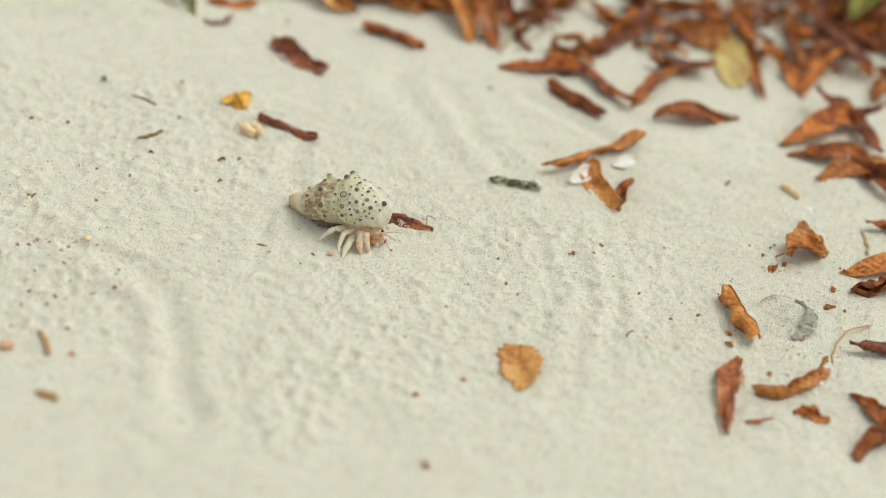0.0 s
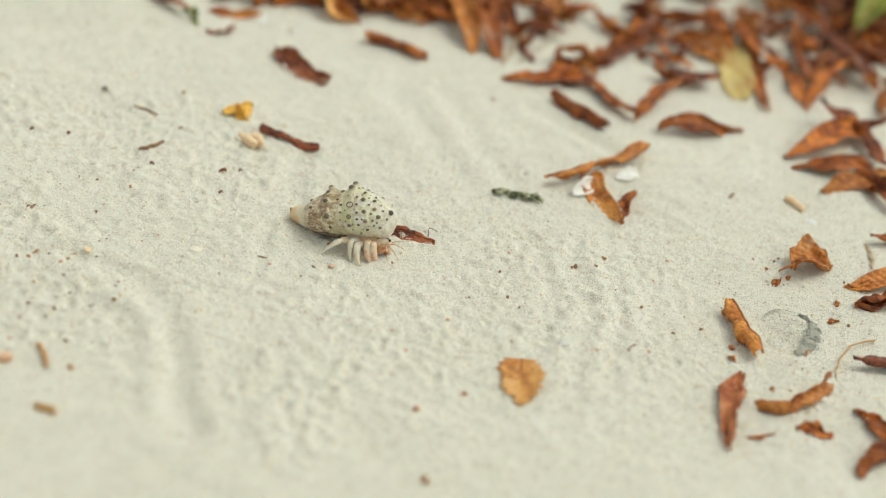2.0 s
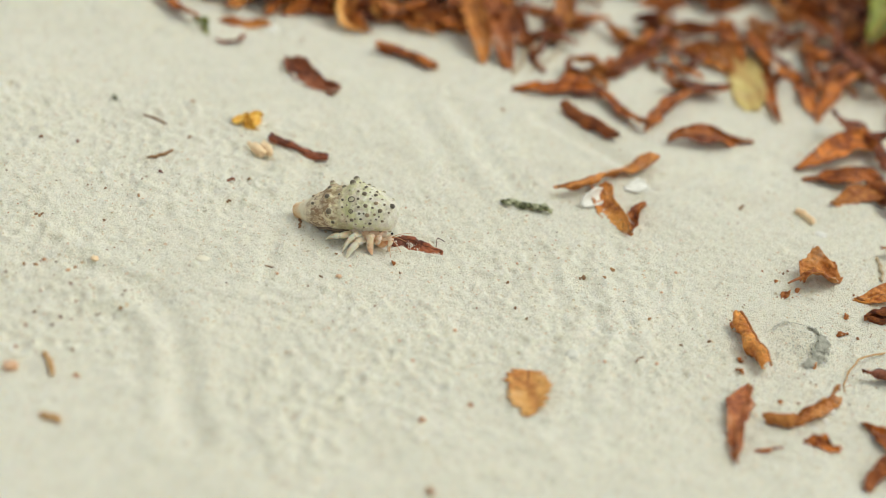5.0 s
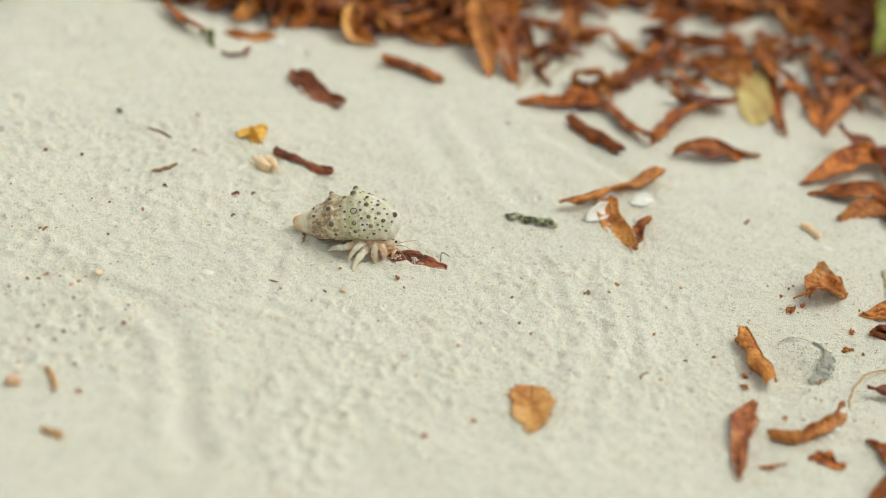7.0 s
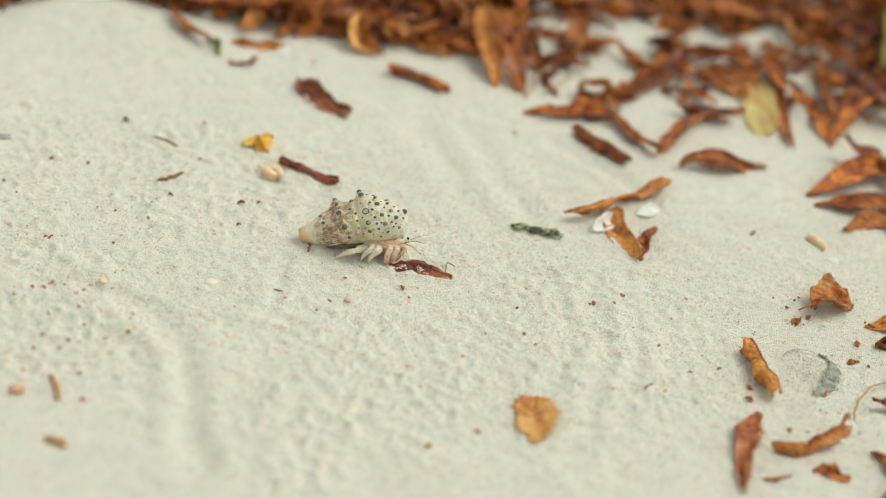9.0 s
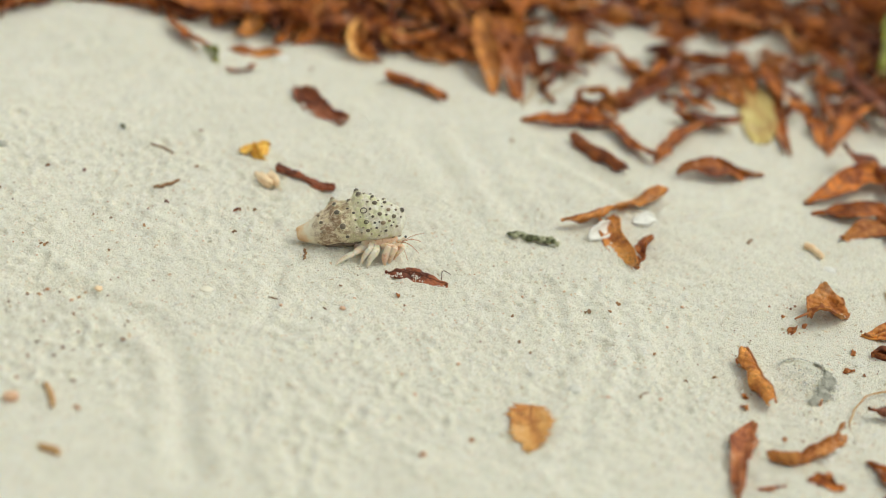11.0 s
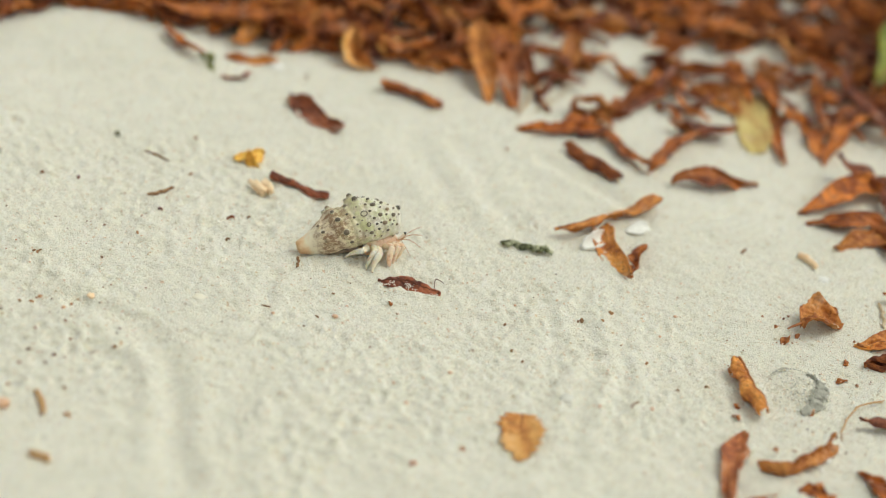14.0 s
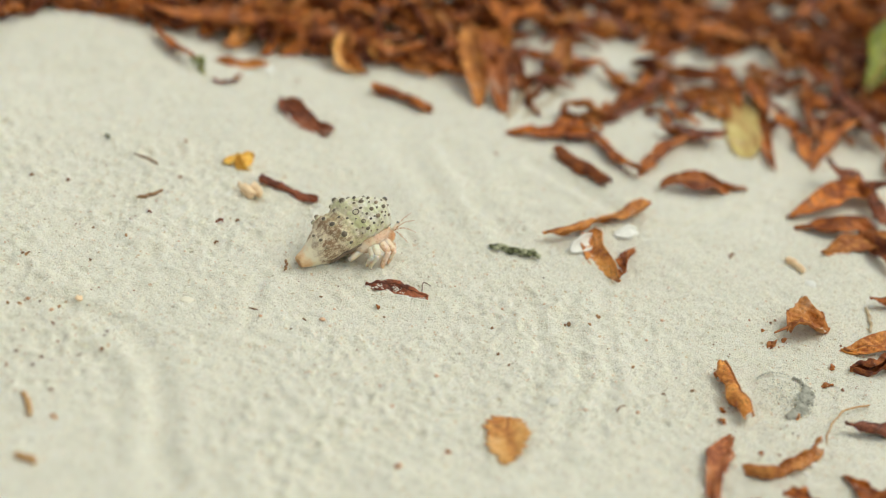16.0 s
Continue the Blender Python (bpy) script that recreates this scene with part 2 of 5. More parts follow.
SAND = sand_material()
LEAF = leaf_material("dry_leaf_brown", (0.70, 0.235, 0.042), (0.52, 0.150, 0.028), (0.20, 0.045, 0.014), 0.60)
LEAF_ORANGE = leaf_material("dry_leaf_orange", (0.72, 0.315, 0.080), (0.60, 0.225, 0.052), (0.36, 0.105, 0.026), 0.2)
LEAF_DARK = leaf_material("dry_leaf_dark", (0.40, 0.125, 0.055), (0.27, 0.075, 0.034), (0.12, 0.034, 0.020), 0.2, gloss=0.4)
LEAF_RED = leaf_material("dry_leaf_red", (0.42, 0.130, 0.060), (0.27, 0.070, 0.034), (0.10, 0.028, 0.018), 0.1, gloss=0.5, dust=0.0)
LEAF_PALE = leaf_material("dry_leaf_pale", (0.84, 0.46, 0.15), (0.76, 0.36, 0.10), (0.56, 0.22, 0.055), 0.12)
LEAF_DUSTY = leaf_material("dry_leaf_dusty", (0.56, 0.21, 0.08), (0.44, 0.135, 0.05), (0.26, 0.07, 0.03), 0.1, dust=0.8)
LEAF_YELLOW = leaf_material("leaf_yellow", (0.74, 0.62, 0.24), (0.66, 0.52, 0.18), (0.62, 0.36, 0.14), 0.05)
LEAF_GREEN = leaf_material("leaf_green", (0.34, 0.36, 0.05), (0.22, 0.26, 0.035), (0.09, 0.12, 0.018), 0.05, gloss=0.35)
# litter's dark tone is deepened to stand in for shade between heaped leaves
LITTER = leaf_material("leaf_litter_brown", (0.66, 0.22, 0.040), (0.45, 0.125, 0.025), (0.13, 0.032, 0.012), 0.72, island=True)
RIB = plain_material("leaf_midrib", (0.42, 0.17, 0.06), (0.28, 0.09, 0.03), 400)
RIB_DARK = plain_material("leaf_midrib_dark", (0.14, 0.04, 0.02), (0.09, 0.03, 0.018), 400)
TWIG = plain_material("dry_twig", (0.36, 0.22, 0.12), (0.20, 0.10, 0.05), 500, 0.8)
STRAW = plain_material("pale_stalk", (0.62, 0.52, 0.38), (0.48, 0.36, 0.22), 300, 0.8)
WHITE = plain_material("bleached_coral", (0.79, 0.78, 0.73), (0.85, 0.84, 0.80), 300, 0.6)
LICHEN_PALE = plain_material("lichen_pale", (0.34, 0.36, 0.22), (0.66, 0.66, 0.46), 900, 0.9, 0.8, 0.001)
LICHEN = plain_material("lichen", (0.035, 0.042, 0.022), (0.30, 0.32, 0.17), 900, 0.9, 0.8, 0.001)
PETAL = plain_material("orange_petal", (0.92, 0.60, 0.14), (0.78, 0.38, 0.05), 200, 0.5)
HUSK = plain_material("pale_husk", (0.92, 0.74, 0.50), (0.86, 0.58, 0.34), 220, 0.5)
CREAM = plain_material("cream_shell", (0.82, 0.77, 0.63), (0.86, 0.82, 0.70), 300, 0.6)
PEBBLE = plain_material("grey_pebble", (0.64, 0.63, 0.57), (0.71, 0.70, 0.64), 200, 0.7)
SLATE = plain_material("grey_green_film", (0.33, 0.33, 0.28), (0.48, 0.47, 0.41), 500, 0.8)
TAN = plain_material("tan_stalk", (0.62, 0.40, 0.20), (0.50, 0.28, 0.12), 300, 0.8)
PEACH = plain_material("peach_shell", (0.76, 0.52, 0.36), (0.66, 0.38, 0.23), 200, 0.5)
SHELL = shell_material()


def knob_material():
    """Dark worn top on a shell-coloured foot."""
    m, n, l, b = nodes_of("knob_brown")
    v = coords(n, l)
    sep = n.new("ShaderNodeSeparateXYZ")
    l.new(v, sep.inputs["Vector"])
    wob = n.new("ShaderNodeMath")
    wob.operation = "MULTIPLY_ADD"
    l.new(noise_of(n, l, v, 2.5, 3), wob.inputs[0])
    wob.inputs[1].default_value = 0.9
    l.new(sep.outputs["Z"], wob.inputs[2])
    tone = ramp_of(n, l, random_of(n), [(0.0, (0.075, 0.062, 0.050)), (0.6, (0.16, 0.125, 0.085)), (1.0, (0.33, 0.24, 0.15))])
    l.new(mix_of(n, l, ramp_of(n, l, wob.outputs[0], [(0.62, (0, 0, 0)), (1.25, (1, 1, 1))]), (0.60, 0.56, 0.40), tone), b.inputs["Base Color"])
    b.inputs["Roughness"].default_value = 0.4
    return m


KNOB = knob_material()
RIM = plain_material("scar_rim_brown", (0.07, 0.055, 0.04), (0.14, 0.11, 0.08), 420, 0.5)
# shade under the spire, put into a dark colour
SPIRE_SHADE = plain_material("spire_shade_brown", (0.10, 0.075, 0.055), (0.26, 0.19, 0.13), 400, 0.6)


def limb_material(name, pale, warm, stain):
    """Thin, half-clear crab skin: pale, flushed and freckled, browner in stains."""
    m, n, l, b = nodes_of(name)
    v = coords(n, l)
    col = mix_of(n, l, ramp_of(n, l, noise_of(n, l, v, 230, 3), [(0.40, (0, 0, 0)), (0.62, (1, 1, 1))]), pale, warm)
    col = mix_of(n, l, ramp_of(n, l, noise_of(n, l, v, 620, 5, 0.7), [(0.52, (0, 0, 0)), (0.68, (0.7, 0.7, 0.7))]), col, stain)
    l.new(col, b.inputs["Base Color"])
    b.inputs["Roughness"].default_value = 0.45
    b.inputs["Subsurface Weight"].default_value = 0.85
    b.inputs["Subsurface Radius"].default_value = (1.0, 0.75, 0.5)
    b.inputs["Subsurface Scale"].default_value = 0.0020
    bump_of(n, l, b, noise_of(n, l, v, 1100, 4), 0.6, 0.0005)
    return m


LIMB = limb_material("crab_limb", (0.82, 0.77, 0.64), (0.80, 0.68, 0.54), (0.62, 0.48, 0.34))
CLAW = limb_material("crab_claw", (0.86, 0.70, 0.55), (0.78, 0.52, 0.36), (0.52, 0.27, 0.14))
FACE = limb_material("crab_head", (0.84, 0.60, 0.42), (0.78, 0.40, 0.20), (0.45, 0.18, 0.08))
EYE = plain_material("crab_eye", (0.012, 0.010, 0.008), (0.03, 0.022, 0.018), 300, 0.08, 0.0, 0.0001, 0.6)
TOE = plain_material("crab_toe", (0.46, 0.32, 0.22), (0.62, 0.46, 0.33), 300, 0.4)
FEELER = plain_material("crab_feeler", (0.66, 0.33, 0.16), (0.56, 0.26, 0.12), 300, 0.5)
GRAINS = bits_material("loose_grains", [(0.0, (0.90, 0.88, 0.81)), (0.60, (0.93, 0.91, 0.85)), (0.86, (0.85, 0.80, 0.69)), (0.93, (0.82, 0.62, 0.48)), (0.98, (0.72, 0.48, 0.34)), (1.0, (0.46, 0.38, 0.32))])
PALE_GRAINS = bits_material("pale_grains", [(0.0, (0.86, 0.83, 0.74)), (0.8, (0.92, 0.90, 0.83)), (0.96, (0.84, 0.78, 0.66)), (1.0, (0.62, 0.54, 0.44))])
SCRAP = plain_material("plant_scrap", (0.58, 0.34, 0.17), (0.30, 0.16, 0.08), 700, 0.8)
SPECKS = bits_material("plant_specks", [(0.0, (0.12, 0.07, 0.045)), (0.25, (0.30, 0.16, 0.09)), (0.65, (0.45, 0.22, 0.12)), (1.0, (0.62, 0.36, 0.22))])


# ---- the lie of the sand ----
rng = np.random.default_rng(7)
TABLE = rng.random((256, 256))


def value_noise(x, y, size, shift=0):
    """Smooth noise in -1..1, with cells of that size."""
    u, v = np.asarray(x) / size + 17.3 * shift + 400, np.asarray(y) / size + 9.1 * shift + 400
    i, j = np.floor(u).astype(int), np.floor(v).astype(int)
    a, b = u - i, v - j
    a, b = a * a * (3 - 2 * a), b * b * (3 - 2 * b)
    i0, i1, j0, j1 = i % 256, (i + 1) % 256, j % 256, (j + 1) % 256
    return 2 * ((TABLE[i0, j0] * (1 - a) + TABLE[i1, j0] * a) * (1 - b) + (TABLE[i0, j1] * (1 - a) + TABLE[i1, j1] * a) * b) - 1


def near_line(x, y, pts):
    """The distance to a line of points in mm."""
    best = np.full(np.shape(x), 9.0)
    for (ax, ay), (bx, by) in zip(pts, pts[1:]):
        ax, ay, bx, by = ax / 1000, ay / 1000, bx / 1000, by / 1000
        ex, ey = bx - ax, by - ay
        k = np.clip(((x - ax) * ex + (y - ay) * ey) / (ex * ex + ey * ey), 0, 1)
        best = np.minimum(best, np.hypot(x - ax - k * ex, y - ay - k * ey))
    return best


def groove(d, width, depth):
    """A furrow with raised lips."""
    s = d / width
    return 0.95 * depth * (-np.exp(-s * s) + 0.8 * np.exp(-((s - 1.7) ** 2) * 1.2))


def soft_noise(x, y, size, shift=0):
    """Noise with no grain along the axes: two turned layers."""
    return 0.7 * (value_noise(0.80 * x + 0.60 * y, 0.80 * y - 0.60 * x, size, shift) + value_noise(0.42 * x - 0.91 * y, 0.42 * y + 0.91 * x, size * 0.83, shift + 31))


def within(x, y, cx, cy, rx, ry, edge=0.5):
    """1 inside an oval on the sand, falling to 0 round its edge."""
    return np.clip((1 - np.hypot((x - cx) / rx, (y - cy) / ry)) / edge + 0.5, 0, 1)


LAY_X, LAY_Y, LAY_STEP = (-0.215, 0.275), (-0.195, 0.310), 0.0005


def dents(z, xs, ys, r, count, box, size, depth, gap, long=1.0):
    """Press small pits with pushed-up rims into the sand, in a box in mm."""
    spots = []
    for _ in range(count * 12):
        x, y = r.uniform(box[0], box[1]), r.uniform(box[2], box[3])
        if len(spots) < count and all((x - a) ** 2 + (y - b) ** 2 > gap * gap for a, b in spots):
            spots.append((x, y))
    for x, y in spots:
        dent(z, xs, ys, x, y, r.uniform(*size), r.uniform(*depth), long, r.uniform(-40, 40), r.uniform(0, 6.28))


def dent(z, xs, ys, x, y, size, depth, long=1.0, turn=0.0, lip=0.0):
    x, y, size, depth = x / 1000, y / 1000, size / 1000, depth / 780
    reach = 3.0 * size * long
    i0, i1 = np.searchsorted(xs, (x - reach, x + reach))
    j0, j1 = np.searchsorted(ys, (y - reach, y + reach))
    gx, gy = np.meshgrid(xs[i0:i1] - x, ys[j0:j1] - y)
    a = radians(turn)
    u, v = (gx * np.cos(a) + gy * np.sin(a)) / size, (gy * np.cos(a) - gx * np.sin(a)) / (size * long)
    d = np.hypot(u, v) * (1 + 0.22 * soft_noise(gx + x, gy + y, size * 1.1, 3))
    side = 1 + 0.8 * (u * np.cos(lip) + v * np.sin(lip)) / (d + 0.3)
    z[j0:j1, i0:i1] += depth * (-np.exp(-((d / 0.85) ** 4)) + 0.5 * side * np.exp(-(((d - 1.45) / 0.42) ** 2)))


def lay_of_sand():
    """The height of the sand round the crab, on a fine grid."""
    xs, ys = np.arange(*LAY_X, LAY_STEP), np.arange(*LAY_Y, LAY_STEP)
    x, y = np.meshgrid(xs, ys)
    wx = x + 0.003 * soft_noise(x, y, 0.023, 1) + 0.0007 * soft_noise(x, y, 0.005, 11)
    wy = y + 0.003 * soft_noise(x, y, 0.021, 2) + 0.0007 * soft_noise(x, y, 0.005, 12)
    z = 0.0005 * soft_noise(x, y, 0.060, 3) + 0.0006 * soft_noise(x, y, 0.024, 4) + 0.0004 * soft_noise(x, y, 0.011, 9)
    # trodden, clotted sand; smooth towards the near edge and behind
    rough = np.maximum(within(x, y, 0.02, -0.035, 0.10, 0.075, 0.7), within(x, y, -0.095, 0.010, 0.075, 0.075, 0.6))
    rough = 0.18 + 0.82 * np.maximum(rough, 0.7 * within(x, y, 0.13, -0.02, 0.08, 0.07, 0.6))
    clots = np.maximum(0, soft_noise(wx, wy, 0.0052, 5)) ** 1.3 + 0.45 * np.maximum(0, soft_noise(wx, wy, 0.0031, 6))
    z += 0.00115 * rough * clots
    z += (0.4 + 0.6 * rough) * (0.00016 * soft_noise(x, y, 0.0021, 7) + 0.00020 * soft_noise(x, y, 0.0012, 8))
    # trails dragged by shells
    z += groove(near_line(wx, wy, [(-91, -36), (-82, -37), (-68, -46), (-57, -57), (-51, -65), (-48, -79), (-46, -95), (-38, -112), (-34, -126)]), 0.0052, 0.0013)
    z += groove(near_line(wx, wy, [(-92, -62), (-80, -63), (-68, -68), (-61, -82), (-58, -95)]), 0.0045, 0.0006)
    z += groove(near_line(wx, wy, [(-125, -46), (-108, -40), (-91, -36)]), 0.0040, 0.0007)
    z += groove(near_line(wx, wy, [(90, 22), (90, 11), (91, -27), (90, -70), (84, -95)]), 0.0040, 0.0005)
    z += groove(near_line(wx, wy, [(101, 24), (101, 15), (103, -24), (101, -67)]), 0.0040, 0.0006)
    z += groove(near_line(wx, wy, [(108, 25), (114, -21), (126, -54)]), 0.0040, 0.0005)
    z += groove(near_line(wx, wy, [(78, 10), (79, -30), (74, -58)]), 0.0036, 0.0006)
    z += groove(near_line(wx, wy, [(-28, 4), (-28, -25), (-28, -38), (-13, -41)]), 0.0026, 0.0007)
    z += groove(near_line(wx, wy, [(-6, -70), (-8, -95), (0, -133)]), 0.0036, 0.0006)
    z += groove(near_line(wx, wy, [(150, 110), (128, 92), (112, 80), (100, 96), (70, 120)]), 0.0046, 0.0009)
    z += groove(near_line(wx, wy, [(60, 60), (45, 90), (30, 120)]), 0.0060, 0.0007)
    z += groove(near_line(wx, wy, [(38, 56), (24, 88), (8, 118)]), 0.0060, 0.0006)
    z += groove(near_line(wx, wy, [(-20, 20), (-24, 50), (-22, 60)]), 0.0035, 0.0009)
    # footprints
    r = np.random.default_rng(41)
    for box, count, size, depth, gap, long in (
        ((-122, -66, -90, -48), 34, (1.5, 3.3), (0.30, 0.75), 6.0, 1.1),
        ((-16, 42, -100, -30), 46, (1.7, 4.0), (0.20, 0.65), 7.0, 1.3),
        ((-12, 10, -132, -90), 16, (2.0, 3.2), (0.35, 0.65), 6.5, 1.3),
        ((-150, -35, -34, 85), 105, (1.2, 3.6), (0.25, 0.80), 6.5, 1.3),
        ((45, 140, -60, 25), 85, (1.2, 2.6), (0.22, 0.55), 5.5, 1.5),
        ((-30, 70, -30, 70), 60, (1.2, 2.2), (0.18, 0.40), 7.0, 1.3),
        ((-150, 220, -140, 170), 150, (1.5, 3.2), (0.12, 0.30), 9.0, 1.4),
    ):
        dents(z, xs, ys, r, count, box, size, depth, gap, long)
    # sand pushed up against the sunken leaf
    z += 0.0010 * np.exp(-((near_line(wx, wy, [(11, 4.6), (17, 3.4), (20, 4.2), (27, 2.4), (36, 2.6)]) / 0.0020) ** 2)) * (0.6 + 0.7 * value_noise(x, y, 0.0035, 13))
    # sand heaped where the shell rests
    z += 0.0021 * np.exp(-(((x + 0.007) / 0.011) ** 2 + ((y - 0.017) / 0.009) ** 2)) + 0.0010 * np.exp(-(((x + 0.018) / 0.010) ** 2 + ((y - 0.012) / 0.009) ** 2))
    # the low rise before the leaves
    z += 0.009 * np.exp(-(((x + 0.145) / 0.055) ** 2 + ((y - 0.165) / 0.035) ** 2))
    z += 0.0008 * np.exp(-(((x + 0.01) / 0.05) ** 2 + ((y - 0.115) / 0.03) ** 2))
    edge = np.minimum(np.minimum(x - LAY_X[0], LAY_X[1] - x), np.minimum(y - LAY_Y[0], LAY_Y[1] - y))
    return z * np.clip(edge / 0.02, 0, 1)


LAY = lay_of_sand()


def ground_z(x, y):
    """The sand's height at any place."""
    x, y = np.asarray(x, float), np.asarray(y, float)
    u, v = (x - LAY_X[0]) / LAY_STEP, (y - LAY_Y[0]) / LAY_STEP
    ny, nx = LAY.shape
    u, v = np.clip(u, 0, nx - 1.001), np.clip(v, 0, ny - 1.001)
    i, j = u.astype(int), v.astype(int)
    a, b = u - i, v - j
    return (LAY[j, i] * (1 - a) + LAY[j, i + 1] * a) * (1 - b) + (LAY[j + 1, i] * (1 - a) + LAY[j + 1, i + 1] * a) * b


def spaced(lo, hi, step, far):
    mid = np.arange(lo, hi, step)
    out = step * 1.25 ** np.arange(1, 200)
    out = np.cumsum(out)
    out = out[: int(np.searchsorted(out, far)) + 1]
    return np.concatenate([(lo - out)[::-1], mid, mid[-1] + out])


def ground():
    xs, ys = spaced(-0.205, 0.265, 0.0007, 60), spaced(-0.185, 0.300, 0.0007, 60)
    gx, gy = np.meshgrid(xs, ys)
    co = np.stack([gx, gy, ground_z(gx, gy)], -1).reshape(-1, 3)
    nx, ny = len(xs), len(ys)
    i = (np.arange(ny - 1)[:, None] * nx + np.arange(nx - 1)).ravel()
    quads = np.stack([i, i + 1, i + nx + 1, i + nx], 1).astype(np.int32)
    me = bpy.data.meshes.new("ground")
    me.vertices.add(len(co))
    me.vertices.foreach_set("co", co.ravel())
    me.loops.add(quads.size)
    me.loops.foreach_set("vertex_index", quads.ravel())
    me.polygons.add(len(quads))
    me.polygons.foreach_set("loop_start", np.arange(0, quads.size, 4, dtype=np.int32))
    me.update()
    me.validate()
    me.shade_smooth()
    me.materials.append(SAND)
    return tagged(new("ground", me), "pale coral sand with drag trails and small humps", "sand", kind="structure")


ground()


# ---- helpers for meshes ----
def mesh_of(name, verts, faces, material, smooth=True):
    me = bpy.data.meshes.new(name)
    me.from_pydata([tuple(map(float, v)) for v in verts], [], [tuple(map(int, f)) for f in faces])
    if smooth:
        me.shade_smooth()
    me.materials.append(material)
    return me


def part(name, me, parent, label=""):
    ob = new(name, me)
    ob.parent = parent
    return tagged(ob, label) if label else ob


def tube(points, radii, sides=6):
    """Vertices and faces of a round bar along points, with closed ends."""
    pts = np.asarray(points, float)
    along = np.gradient(pts, axis=0)
    along /= np.linalg.norm(along, axis=1)[:, None] + 1e-12
    ref = np.array([0.13, 0.21, 0.97]) if abs(along[0, 2]) < 0.9 else np.array([1.0, 0.1, 0.0])
    a = np.cross(along, ref)
    a /= np.linalg.norm(a, axis=1)[:, None]
    b = np.cross(along, a)
    ang = np.linspace(0, 2 * np.pi, sides, endpoint=False)
    ring = np.cos(ang)[None, :, None] * a[:, None] + np.sin(ang)[None, :, None] * b[:, None]
    verts = (pts[:, None] + ring * np.asarray(radii)[:, None, None]).reshape(-1, 3)
    faces = []
    for k in range(len(pts) - 1):
        for s in range(sides):
            p, q = k * sides + s, k * sides + (s + 1) % sides
            faces.append((p, q, q + sides, p + sides))
    faces.append(tuple(range(sides))[::-1])
    faces.append(tuple(range((len(pts) - 1) * sides, len(pts) * sides)))
    return verts, faces


def leaf_grid(length, width, curl, twist, bow, ragged, nu, nv, r, point=0.75, fold=0.0, crumple=1.0, form=None):
    """A blade along x, its middle at 0: curled across, twisted and bowed, with an uneven edge."""
    u = np.linspace(0, 1, nu)
    v = np.linspace(-1, 1, nv)
    shape = np.sin(np.pi * np.clip(u, 0.012, 0.985) ** 0.9) ** point
    if form:
        shape = np.interp(u, np.linspace(0, 1, len(form)), form)
    seed = r.random() * 50
    left = 1 + ragged * value_noise(u * 6 + seed, u * 0 + 1, 1.0) - ragged * 0.5 * np.abs(value_noise(u * 17 + seed, u * 0, 1.0))
    right = 1 + ragged * value_noise(u * 6 + seed, u * 0 + 7, 1.0) - ragged * 0.5 * np.abs(value_noise(u * 17 + seed, u * 0 + 5, 1.0))
    U, V = np.meshgrid(u, v, indexing="ij")
    theta = max(radians(curl), 0.05) * (1 + 0.4 * crumple * value_noise(U * 2.6 + seed, np.sign(V) * 4 + 3, 1.0))
    rad = np.where(theta < np.pi, width / (2 * np.sin(np.minimum(theta, np.pi) / 2)), width / 2)
    rad = rad * shape[:, None] * np.where(V < 0, left[:, None], right[:, None])
    rad = rad * np.where(theta > np.pi, 1 - 0.22 * np.abs(V), 1)
    ang = V * theta / 2
    y, z = rad * np.sin(ang), rad * (1 - np.cos(ang))
    z = z + fold * np.abs(y)
    ridge = 1 - 2 * np.abs(value_noise(U * 3 + V * 0.8 + seed, V * 1.3 - U * 2, 1.0))
    z = z + width * crumple * (0.12 * ridge + 0.12 * value_noise(U * 3.3 + seed, V * 1.3, 1.0) + 0.07 * value_noise(U * 9 + seed, V * 2.6, 1.0) + 0.035 * value_noise(U * 19 + seed, V * 4.5, 1.0))
    for _ in range(5):
        turn, at, mid = r.uniform(0, np.pi), r.uniform(-0.75, 0.75), r.uniform(0.12, 0.88)
        off = np.abs((U - mid) * np.cos(turn) * length / width + (V - at) * 0.5 * np.sin(turn))
        z = z + width * crumple * r.uniform(-0.30, 0.30) * np.minimum(off, 0.7)
    y = y + width * crumple * (0.32 * value_noise(U * 2.7 + seed, U * 0 + 11, 1.0) + 0.10 * value_noise(U * 6 + seed, V * 2 + 21, 1.0))
    tw = radians(twist) * (U - 0.5)
    y, z = y * np.cos(tw) - z * np.sin(tw), y * np.sin(tw) + z * np.cos(tw)
    x = (U - 0.5) * length + length * 0.02 * value_noise(V * 2 + seed, U * 5, 1.0)
    z = z + bow * 4 * U * (1 - U)
    return np.stack([x, y, z], -1)


